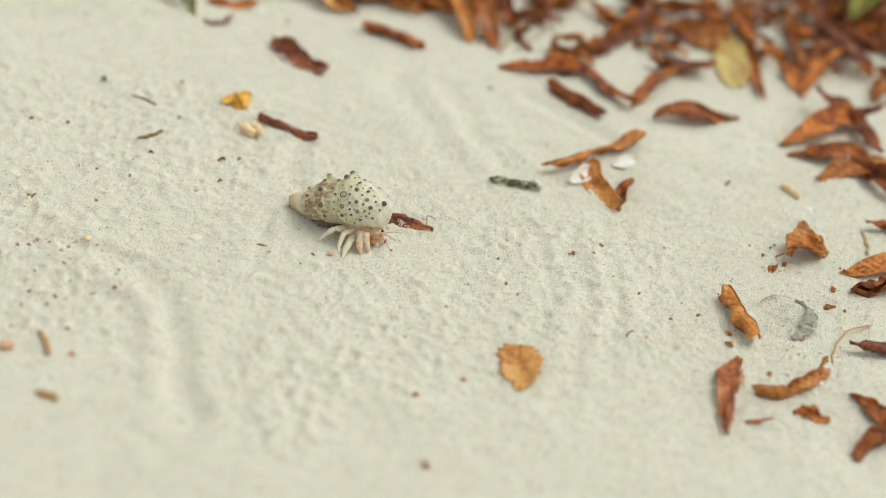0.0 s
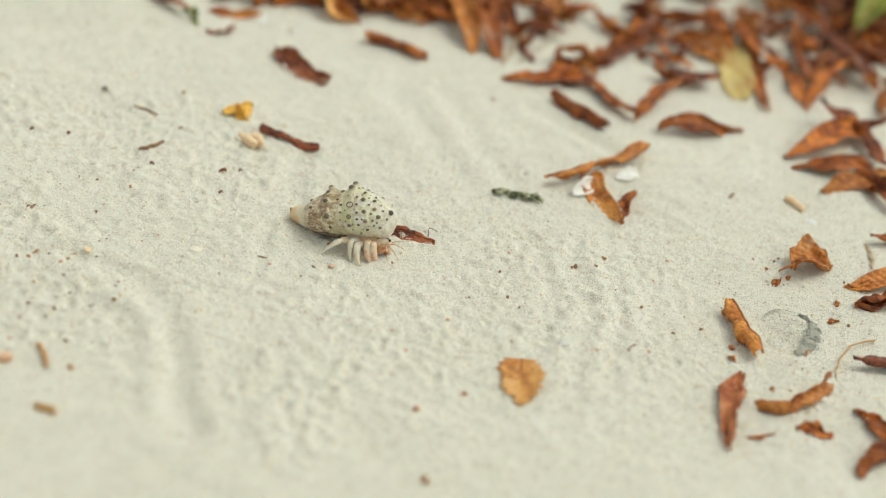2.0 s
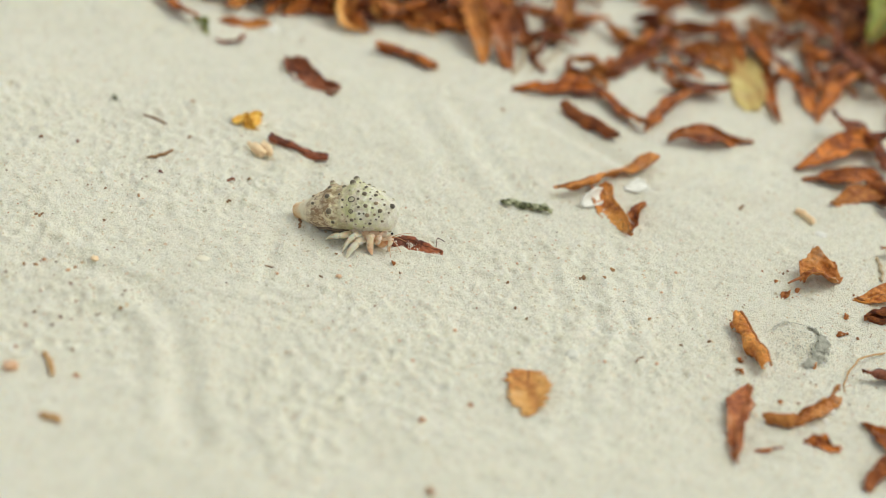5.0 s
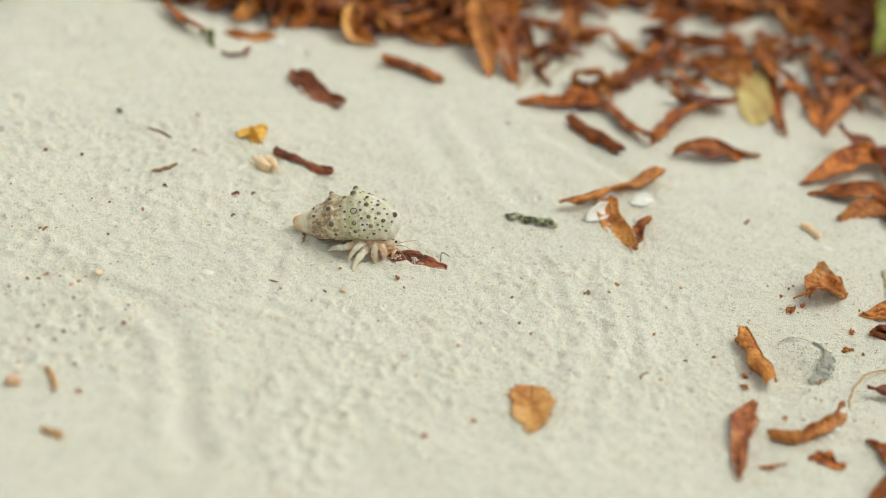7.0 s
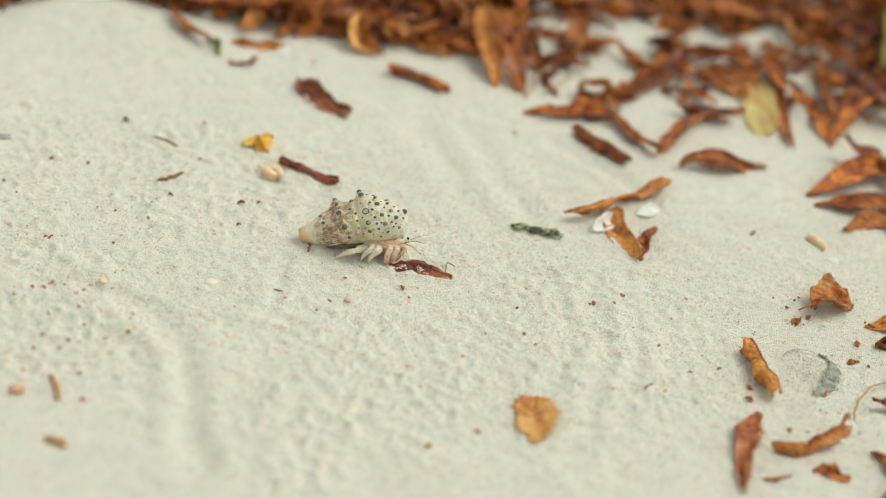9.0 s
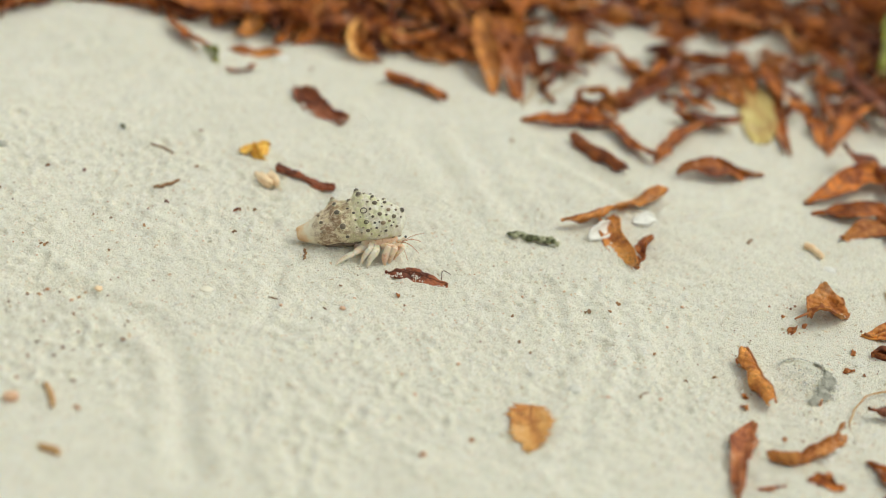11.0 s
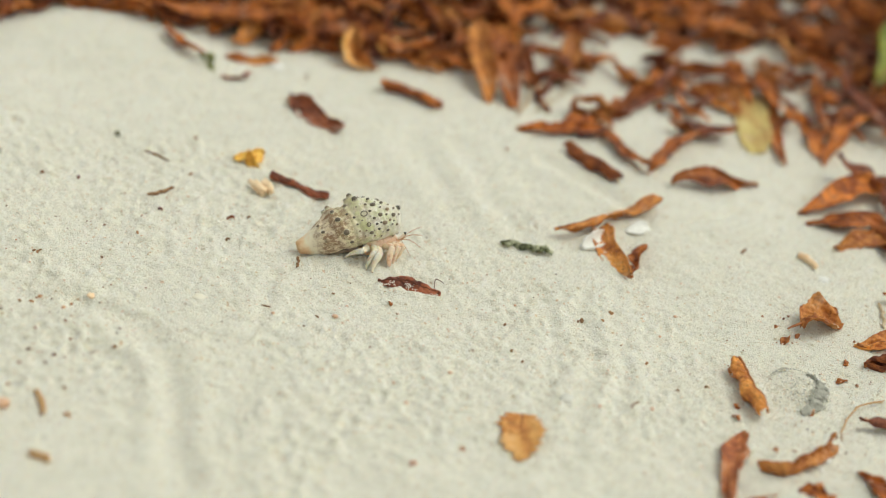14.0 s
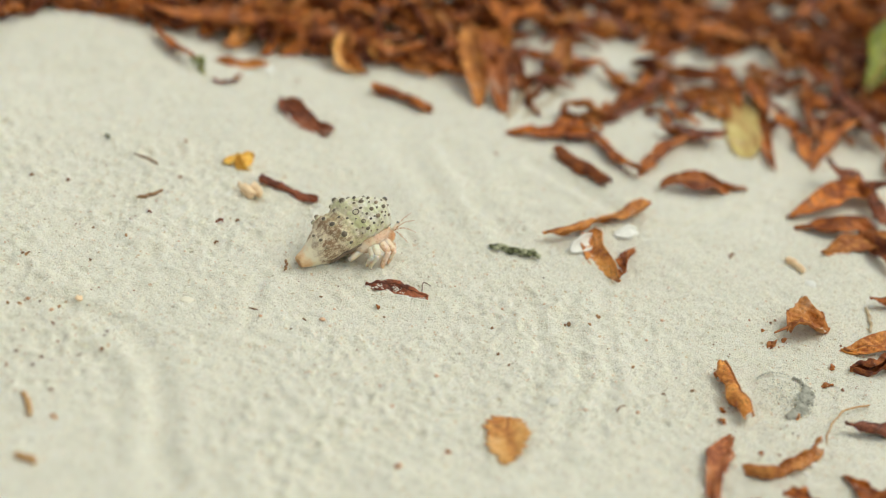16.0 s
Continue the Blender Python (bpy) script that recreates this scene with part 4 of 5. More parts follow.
def litter():
    """The dead leaves too many to tell apart, in one heap; the front ones are leaves of their own."""
    r = np.random.default_rng(21)
    allv, allf, k, own = [], [], 0, 0
    for i in range(2300):
        x = r.uniform(-0.30, 0.36)
        front = r.random() ** 1.3
        y = float(edge_y(x)) + 0.006 + front * 0.26
        layer = r.random()
        if 0.055 < x < 0.25 and r.random() < (0.55 if front < 0.45 else 0.25):
            continue
        length, width = r.uniform(0.020, 0.046), r.uniform(0.0055, 0.0105)
        yaw = r.uniform(0, 2 * math.pi)
        single = own < 130 and front < 0.33 and -0.2 < x < 0.25 and layer > 0.55
        half = length / 2
        ax, ay = x - half * math.cos(yaw), y - half * math.sin(yaw)
        bx, by = x + half * math.cos(yaw), y + half * math.sin(yaw)
        if min(ay - edge_y(ax), by - edge_y(bx)) < -0.004 or bare(x, y) or bare(ax, ay) or bare(bx, by):
            continue
        z = float(heap_z(x, y)) * layer
        tip = r.uniform(-7, 7)
        if single:
            own += 1
            tone = r.random()
            dry_leaf((ax * 1000, ay * 1000), (bx * 1000, by * 1000), width * 1000, r.uniform(90, 260), r.choice([20, 160, 90, 0]) + r.uniform(-30, 30), r.uniform(-50, 50), r.uniform(0, 5),
                     z * 1000, tip, 0.12, LEAF_DARK if tone < 0.22 else LEAF_ORANGE if tone > 0.78 else LEAF,
                     size=(30, 9), label="dark curled dry leaf in the heap" if tone < 0.22 else "curled brown dry leaf in the heap", group="leaves of the heap")
            continue
        g = leaf_grid(length, width, r.uniform(90, 240), r.uniform(-50, 50), r.uniform(0, 0.005), 0.1, 9, 5, r)
        M = np.array((pose(0, 0, 0, 0, math.degrees(-tip / 1000 / length), math.degrees(yaw)) @ pose(0, 0, 0, r.uniform(0, 360))).to_3x3())
        p = g.reshape(-1, 3) @ M.T + np.array([x, y, 0])
        p[:, 2] += rest(p, 0.0004) + z
        verts, faces = sheet(p.reshape(9, 5, 3), 0.0003)
        allv.append(verts)
        allf += [tuple(q + k for q in f) for f in faces]
        k += len(verts)
    me = mesh_of("leaf_litter", np.concatenate(allv), allf, LITTER)
    tagged(new("leaf_litter", me), "deep heap of dead brown leaves on sand", "leaf litter", kind="stuff")


litter()


def patchy():
    """Smaller leaves strewn thickly over the sand beside the heap, with bare gaps between; the far ones are joined."""
    r = np.random.default_rng(77)
    made, k, allv, allf = 0, 0, [], []
    while made < 190:
        x, y = r.uniform(0.052, 0.245), r.uniform(0.15, 0.31)
        low = np.interp(x, [0.05, 0.09, 0.12, 0.16, 0.2, 0.245], [0.160, 0.168, 0.186, 0.190, 0.172, 0.158])
        if y < low or bare(x, y) or (abs(x - 0.157) < 0.014 and 0.145 < y < 0.208):
            continue
        made += 1
        length, yaw, width, curl = r.uniform(12, 30), r.uniform(0, 360), r.uniform(3.4, 7.4), r.uniform(100, 280)
        roll, twist, bow, lift = r.choice([20, 150, 80]) + r.uniform(-30, 30), r.uniform(-90, 90), r.uniform(0, 4), r.random() ** 2 * 5
        if y > 0.252:
            g = leaf_grid(length / 1000, width / 1000, curl, twist, bow / 1700, 0.16, 14, 7, r)
            M = np.array((pose(0, 0, 0, 0, r.uniform(-8, 8), yaw) @ pose(0, 0, 0, roll)).to_3x3())
            p = g.reshape(-1, 3) @ M.T + np.array([x, y, 0])
            p[:, 2] += rest(p, 0.0006) + lift / 1000
            verts, faces = sheet(p.reshape(14, 7, 3), 0.0003)
            allv.append(verts)
            allf += [tuple(q + k for q in f) for f in faces]
            k += len(verts)
            continue
        c, s = math.cos(radians(yaw)) * length / 2, math.sin(radians(yaw)) * length / 2
        tone = r.random()
        dry_leaf((x * 1000 - c, y * 1000 - s), (x * 1000 + c, y * 1000 + s), width, curl, roll, twist, bow,
                 lift, r.uniform(-4, 4), 0.16, LEAF_DARK if tone < 0.25 else LEAF_ORANGE if tone > 0.7 else LEAF,
                 size=(30, 9), label="small dark curled leaf on littered sand" if tone < 0.25 else "small curled brown leaf on littered sand", group="leaves strewn beside the heap")
    me = mesh_of("strewn_leaves", np.concatenate(allv), allf, LITTER)
    tagged(new("strewn_leaves", me), "small curled brown leaves strewn over sand behind the others", "leaf litter", kind="stuff")


patchy()


# ---- twigs, husks and pieces lying about ----
def put(name, me, x, y, label, category, turn=0, sink=0.4, group="", tilt=0):
    """A single piece lying on the sand at x, y (mm)."""
    ob = new(name, me)
    m = pose(0, 0, 0, 0, tilt, turn)
    pts = np.array([(m @ v.co)[:] for v in me.vertices]) + np.array([x / 1000, y / 1000, 0])
    ob.matrix_basis = Matrix.Translation((x / 1000, y / 1000, rest(pts, sink / 1000))) @ m
    return tagged(ob, label, category, group)


def lump(name, size, material, seed, rough=0.25, div=2, jag=1.0):
    """An uneven rounded piece, size in mm."""
    bm = bmesh.new()
    bmesh.ops.create_icosphere(bm, subdivisions=div, radius=1.0)
    for v in bm.verts:
        d = 1 + rough * noise.noise(v.co * 1.6 * jag + Vector((seed, 0, 0))) + rough * 0.5 * noise.noise(v.co * 4.1 * jag + Vector((0, seed, 0)))
        v.co = Vector((v.co.x * d * size[0], v.co.y * d * size[1], v.co.z * d * size[2])) / 2000
    me = bpy.data.meshes.new(name)
    bm.to_mesh(me)
    bm.free()
    me.shade_smooth()
    me.materials.append(material)
    return me


def stick(name, a, b, thick, material, label, category="twig", bend=0.1, lift=0.0, sink=0.35, group="twigs on the sand"):
    """A bent, knotty little stick from a to b in mm."""
    r = np.random.default_rng(int(abs(a[0] * 11 + a[1] * 7)) + 3)
    s = np.linspace(0, 1, 12)
    A, B = np.array([*a, 0.0]) / 1000, np.array([*b, 0.0]) / 1000
    n = np.array([-(B - A)[1], (B - A)[0], 0])
    length = float(np.linalg.norm(B - A))
    pts = A + (B - A) * s[:, None] + n * (bend * np.sin(np.pi * s) + (0.03 if length < 0.012 else 0.012) * r.normal(size=12))[:, None]
    pts[:, 2] = lift / 1000 * np.sin(np.pi * s)
    pts -= A
    rad = thick / 2000 * (1 - 0.35 * np.abs(s - 0.4)) * (1 + 0.10 * r.normal(size=12))
    rad[0] *= 0.6
    rad[-1] *= 0.5
    v, f = tube(pts, rad, 7)
    me = mesh_of(name, v, f, material)
    return put(name, me, a[0], a[1], label, category, sink=sink, group=group)


stick("twig", (-89.9, -91.5), (-84.1, -103.3), 1.9, TAN, "short tan twig on sand", bend=0.06)
stick("leaf_stalk", (-82.5, -124.2), (-75.1, -126.1), 2.6, TAN, "stubby tan leaf stalk on sand", bend=0.1)
stick("twig", (-84.6, 41.6), (-76.6, 50.0), 1.5, TWIG, "thin brown twig on sand", bend=-0.08)
stick("twig", (-94.0, 73.4), (-82.8, 68.4), 1.0, TWIG, "thin grey-brown twig on sand", bend=0.06)
stick("leaf_stalk", (181.7, -44.0), (200.4, -16.1), 0.8, TAN, "long thin curved leaf stalk", bend=0.12, lift=2.5)
stick("leaf_stalk", (202.6, 49.0), (203.3, 31.7), 1.5, STRAW, "pale straight leaf stalk", bend=0.05)
stick("twig", (172.6, 75.4), (179.2, 67.2), 2.6, HUSK, "pale peeled twig piece", bend=0.06)
stick("twig", (108.0, -48.0), (111.0, -43.5), 0.6, TWIG, "fine brown twig on sand", bend=0.1)
stick("twig", (-20.4, 13.4), (-19.6, 6.2), 0.9, TWIG, "short brown twig where the shell's tip rests", bend=0.06)
stick("pale_root", (51.6, 155.1), (71.1, 203.3), 1.6, STRAW, "bleached grey root running under the leaves", "root", bend=0.06, lift=2.0)
stick("pale_root", (58.6, 161.9), (75.3, 199.0), 1.2, STRAW, "bleached grey root running under the leaves", "root", bend=-0.05, lift=1.5)
stick("root_hair", (32.4, 9.2), (35.8, 13.9), 0.35, RIB_DARK, "thin black curled root hair by the sunken leaf", "root", bend=0.35, lift=2.0)
stick("twig", (149.8, 70.5), (151.4, 74.5), 1.2, TWIG, "short brown twig stub", bend=0.06)


def husk():
    """Two pale cupped halves of a seed coat."""
    thing = new("seed_husk")
    thing.location = (-0.0425, 0.058, float(ground_z(-0.0425, 0.058)))
    tagged(thing, "pale peach split seed husk on sand", "husk")
    for k, (dx, dy, rz) in enumerate(((-1.6, -0.6, -46), (1.4, 1.8, -56))):
        ob = part("lobe", lump("lobe", (11.5 - 1.5 * k, 3.8, 3.6), HUSK, 3.0 * k, 0.45, 3), thing)
        ob.matrix_basis = pose(dx / 1000, dy / 1000, 0.0016, 10, 0, rz)


def petals():
    """A shrivelled orange blossom."""
    thing = new("fallen_blossom")
    thing.location = (-0.0515, 0.0800, float(ground_z(-0.0515, 0.0800)))
    tagged(thing, "shrivelled orange blossom on sand", "flower")
    for k, (dx, dy, rz, s) in enumerate(((-2.0, -0.8, 15, 1.0), (1.2, 1.2, 60, 1.1), (2.0, -1.4, -30, 0.9), (-0.6, 1.6, 140, 0.8))):
        r = np.random.default_rng(k + 9)
        g = leaf_grid(0.0100 * s, 0.0058 * s, 120, 50, 0.001, 0.12, 10, 7, r, 0.4, 0.0, 0.6)
        v, f = sheet(g, 0.00035)
        ob = part("petal", mesh_of("petal", v, f, PETAL), thing)
        ob.matrix_basis = pose(dx / 1000, dy / 1000, 0.0012, 20 + 30 * k, 10, rz)


def shell_shards():
    """Curved white shell splinters under a leaf."""
    for k, (x, y, l, w, rz, roll) in enumerate(((90.0, 60.5, 16.0, 6.4, 62, 40), (107.5, 74.6, 11.0, 6.4, 40, 20))):
        r = np.random.default_rng(k + 30)
        g = leaf_grid(l / 1000, w / 1000, 110, 15, 0.001, 0.06, 14, 9, r, 0.4, 0.0, 0.3)
        v, f = sheet(g, 0.0007)
        me = mesh_of("shell_shard", v, f, WHITE)
        ob = new("shell_shard", me)
        m = pose(0, 0, 0, 0, 0, rz) @ pose(0, 0, 0, roll)
        pts = np.array([(m @ q.co)[:] for q in me.vertices]) + np.array([x / 1000, y / 1000, 0])
        ob.matrix_basis = Matrix.Translation((x / 1000, y / 1000, rest(pts, 0.0005))) @ m
        tagged(ob, "bleached white broken shell piece under a leaf", "shell", "white shell pieces")


def lichen():
    """A crust of dark and pale tufts."""
    thing = new("lichen_piece")
    thing.location = (0.0645, 0.0470, float(ground_z(0.0645, 0.0470)))
    tagged(thing, "crumbly dark green and yellowish lichen piece on sand", "lichen")
    r = np.random.default_rng(4)
    for k in range(24):
        s = r.uniform(1.4, 3.0) * (0.7 if abs(k - 12) > 9 else 1)
        ob = part("tuft", lump("tuft", (s * 1.3, s, s * 0.9), LICHEN if k % 3 == 0 or 8 < k < 15 else LICHEN_PALE, k * 3.1, 0.7, 2, 1.6), thing)
        ob.location = ((k / 23 - 0.5) * 0.0185, r.uniform(-0.0013, 0.0013), 0.0007 + r.uniform(0, 0.0007))


husk()
petals()
shell_shards()
lichen()


def film_patch():
    """A thin grey crust showing through the sand, with sand lying over it in patches."""
    r = np.random.default_rng(3)
    v, f = [], []
    path = np.array([(158, -12.5), (162, -8.5), (166, -7), (172, -7.5), (176.5, -12), (176.5, -19), (174.5, -26), (169.5, -32.5)]) / 1000
    for k in range(700):
        w = 3 + 4 * r.random() if k < 430 else 7 * r.random()
        i = min(int(w), 6)
        mid = path[i] + (path[i + 1] - path[i]) * (w - i)
        solid = 0.0004 + 0.0026 * math.exp(-(((w - 5.4) / 1.1) ** 2))
        cx, cy = mid[0] + r.normal() * solid * 0.55, mid[1] + r.normal() * solid * 0.55
        s = r.uniform(0.0003, 0.0010) if k < 430 and w > 4 else r.uniform(0.00015, 0.0004)
        if k > 560:
            cx, cy = 0.1665 + r.normal() * 0.004, -0.0225 + r.normal() * 0.007
        n0 = len(v)
        for j in range(9):
            w = 2 * math.pi * j / 9
            rr = s * r.uniform(0.55, 1.15)
            x, y = cx + rr * math.cos(w), cy + rr * 1.3 * math.sin(w)
            v.append((x, y, float(ground_z(x, y)) + 0.00012 + 0.000002 * k))
        v.append((cx, cy, float(ground_z(cx, cy)) + 0.00030 + 0.000002 * k))
        f += [(n0 + j, n0 + (j + 1) % 9, n0 + 9) for j in range(9)]
    tagged(new("grey_crust", mesh_of("grey_crust", v, f, SLATE)), "thin grey-green flaky crust half covered by sand", "crust", kind="stuff")


film_patch()


def flake(size, material, seed):
    """A curled crumb of leaf."""
    r = np.random.default_rng(int(abs(seed * 10)) + 1)
    g = leaf_grid(size * 1.35 / 1000, size * 0.85 / 1000, r.uniform(60, 170), r.uniform(-60, 60), size * 0.15 / 1000, 0.45, 9, 6, r, 0.3, 0.0, 1.3)
    v, f = sheet(g, 0.00035)
    return mesh_of("scrap", v, f, material)


def crumb(x, y, size, material, label, category="plant scrap", flat=0.6, seed=0.0, rough=0.5):
    size *= 0.72 if rough > 0.6 else 0.85
    me = lump("scrap", (size * 1.25, size, size * flat), material, seed + x, rough, 2) if rough < 0.6 else flake(size, material, x + y)
    put(category.replace(" ", "_"), me, x, y, label, category, turn=x * 7 % 180, sink=size * (0.26 if category == "pebble" else 0.12), group="scraps on the sand")


for x, y, s in ((-90.5, -5.9, 1.2), (-43.8, 37.3, 1.7), (-71.0, -61.3, 1.9), (-78.3, -65.6, 1.2), (64.2, -24.3, 1.6), (68.6, -29.8, 1.3), (87.9, 3.5, 1.9), (124.4, -31.9, 1.3)):
    crumb(x, y, s, TWIG, "small dark brown plant scrap", rough=0.7)
for x, y, s in ((-50.4, 34.1, 3.0), (-77.6, 32.7, 1.8), (-113.6, 45.9, 2.2)):
    crumb(x, y, s, LEAF_DARK, "small dark brown leaf crumb", flat=0.4, rough=0.8)
for x, y, s in ((99.0, 11.5, 2.0), (96.0, 3.6, 1.4), (-110.3, -43.1, 1.7), (-106.4, -40.9, 1.8), (-93.2, -36.8, 1.5), (-72.1, 61.6, 1.5), (113.0, -18.4, 1.7), (-81.8, 13.0, 1.4), (-113.7, -10.2, 1.6), (49.9, 122.8, 1.7), (-76.5, 89.3, 1.6), (-42.3, 159.5, 1.8)):
    crumb(x, y, s, SCRAP, "small brown plant scrap", rough=0.7)
for x, y, s in ((145.6, -34.6, 2.6), (145.2, -42.3, 3.2), (165.2, 11.1, 5.0), (169.0, 15.5, 3.0), (187.1, 3.1, 3.2), (184.9, -8.7, 4.2), (161.4, 20.0, 2.0), (37.5, -98.0, 2.6), (43.7, -133.0, 3.4), (-76.7, -101.2, 2.2), (17.5, -5.9, 2.0), (52.7, -85.4, 1.8), (172.3, -31.5, 2.6), (158.5, -57.0, 2.0)):
    crumb(x, y, s, LEAF_ORANGE, "small orange-brown leaf crumb on sand", flat=0.45, rough=0.8)
for x, y, s in ((-127.7, 44.5, 1.6), (-114.6, -10.8, 1.5), (-112.9, -9.0, 1.3), (-95.0, 15.5, 1.2), (-48.4, 19.6, 1.6), (-98.9, -69.7, 1.5), (88.6, 4.6, 1.2), (87.0, 2.2, 1.1), (134.7, -26.0, 1.4), (60.5, -7.7, 1.5), (-140.5, 24.1, 1.4), (20.8, -11.2, 0.9), (-10.6, -29.5, 0.9), (-3.6, -6.5, 1.1)):
    crumb(x, y, s, TWIG, "small dark brown plant scrap", rough=0.7)
for x, y, s in ((-0.7, -19.6, 2.2), (2.3, -10.8, 1.1), (43.9, -42.7, 1.6), (25.3, -53.4, 1.1), (31.1, -63.9, 1.4), (-22.6, -25.0, 1.3), (123.0, 14.9, 1.5), (63.1, 6.4, 1.2), (97.1, -50.2, 1.5), (115.5, -45.5, 1.6), (117.6, 0.6, 1.3), (-94.2, -43.2, 1.8)):
    crumb(x, y, s, PEACH, "small pink-orange shell grain in the sand", "shell grain", 0.6, 4.0, 0.4)
stick("twig", (-28.0, -19.8), (-24.0, -20.4), 0.6, TWIG, "fine brown twig on sand", bend=0.1)
stick("twig", (-8.0, -20.2), (-6.2, -22.2), 0.5, TWIG, "fine brown twig on sand", bend=0.15)
crumb(-98.4, -101.0, 5.2, PEACH, "rounded peach-coloured shell piece on sand", "shell", 0.8, 2.0, 0.35)
crumb(-150.3, 56.9, 6.0, SLATE, "grey flat stone at the sand's edge", "pebble", 0.4, 3.0, 0.3)
crumb(-108.1, 83.4, 3.2, LICHEN, "small dark green plant scrap", flat=0.9, rough=0.9)
for x, y, s, m in ((85.5, -48.4, 5.6, PEBBLE), (-50.5, -21.5, 4.8, CREAM), (-87.4, -32.3, 3.6, HUSK), (176.3, -57.9, 4.0, WHITE), (182.4, 60.8, 6.0, WHITE), (174.0, -63.0, 3.0, WHITE), (-57.0, 166.0, 8.0, WHITE)):
    crumb(x, y, s, m, "pale worn coral pebble in the sand" if m is not HUSK else "pale peach shell grain", "pebble", 0.36, 1.0, 0.3)


def sprinkle(name, count, lo, hi, material, label, seed, box):
    """Loose grains strewn over the sand, in one mesh."""
    r = np.random.default_rng(seed)
    corner = np.array([(1, 0, 0), (0, 1, 0), (-1, 0, 0), (0, -1, 0), (0, 0, 1), (0, 0, -1)], float)
    tri = np.array([(0, 1, 4), (1, 2, 4), (2, 3, 4), (3, 0, 4), (1, 0, 5), (2, 1, 5), (3, 2, 5), (0, 3, 5)])
    x, y = r.uniform(box[0], box[1], count), r.uniform(box[2], box[3], count)
    s = lo + (hi - lo) * r.random(count) ** 3
    v = corner[None] * (s[:, None, None] / 2) * r.uniform(0.6, 1.3, (count, 6, 1)) * np.array([1, 1, 0.8])
    a = r.uniform(0, 6.28, count)
    c, d = np.cos(a)[:, None], np.sin(a)[:, None]
    v = np.stack([v[..., 0] * c - v[..., 1] * d, v[..., 0] * d + v[..., 1] * c, v[..., 2]], -1)
    v += np.stack([x, y, ground_z(x, y) + s * 0.22], -1)[:, None]
    f = (tri[None] + 6 * np.arange(count)[:, None, None]).reshape(-1, 3)
    me = bpy.data.meshes.new(name)
    me.from_pydata(v.reshape(-1, 3).tolist(), [], f.tolist())
    me.materials.append(material)
    tagged(new(name, me), label, "grains", kind="stuff")


sprinkle("sand_grains", 26000, 0.00025, 0.0010, GRAINS, "loose coarse coral sand grains", 5, (-0.15, 0.23, -0.16, 0.16))
sprinkle("coarse_grains", 42000, 0.00030, 0.00085, PALE_GRAINS, "coarse white coral grains lying on sand", 15, (-0.14, 0.20, -0.09, 0.085))
sprinkle("bark_specks", 70, 0.0004, 0.0011, SPECKS, "brown bark specks strewn on sand", 8, (-0.135, -0.02, -0.075, 0.07))
sprinkle("bark_crumbs", 46, 0.0006, 0.0019, SPECKS, "reddish bark crumbs in trodden sand", 18, (-0.122, -0.066, -0.090, -0.034))
sprinkle("leaf_crumbs", 60, 0.0005, 0.0018, SPECKS, "brown leaf crumbs strewn between torn leaves", 19, (0.140, 0.200, -0.060, 0.030))
sprinkle("plant_specks", 420, 0.0003, 0.0010, SPECKS, "tiny brown plant specks strewn on sand", 6, (-0.17, 0.24, -0.16, 0.20))


def sunken_point(u, v):
    """A place on the sunken leaf: u along it, v from its buried edge to its crest."""
    x = np.array([11, 14, 17, 20, 24, 27.5, 31, 35.2])
    at = 11 + 24.2 * u
    low = np.interp(at, x, [6.7, 5.4, 5.0, 5.8, 5.0, 3.9, 3.7, 4.9])
    top = np.interp(at, x, [7.0, 7.4, 8.8, 9.8, 9.0, 7.6, 6.3, 5.3])
    high = np.interp(at, x, [0.9, 1.8, 2.1, 2.4, 2.4, 2.3, 2.1, 0.8])
    wave = value_noise(at / 2.1, v * 1.6, 1.0, 3)
    y = low + (top - low) * v + 0.35 * wave
    z = -0.2 + (high + 1.2) * (1.25 * v - 0.25 * v * v) + 0.45 * wave + 0.28 * value_noise(at / 0.9, v * 2.5, 1.0, 5) - 0.5 * np.clip(v - 0.82, 0, 1) / 0.18
    return np.stack([at + 0.3 * value_noise(v * 3, at / 3, 1.0), y, z], -1) / 1000


def sunken_leaf():
    thing = new("dry_leaf")
    tagged(thing, "dark red-brown crumpled leaf half sunk in sand", "leaf", "dry leaves on the sand")
    thing.location = (0.022, 0.006, 0.0)
    u, v = np.meshgrid(np.linspace(0, 1, 60), np.linspace(0, 1, 13), indexing="ij")
    verts, faces = sheet(sunken_point(u, v) - np.array([0.022, 0.006, 0.0]), 0.00028)
    part("blade", mesh_of("blade", verts, faces, LEAF_RED), thing)
    s = np.linspace(0, 1, 24)
    rv, rf = tube(sunken_point(s, 0.62 + 0 * s) - np.array([0.022, 0.006, -0.0002]), np.linspace(0.00030, 0.00012, 24), 5)
    part("midrib", mesh_of("midrib", rv, rf, RIB_DARK), thing)


sunken_leaf()


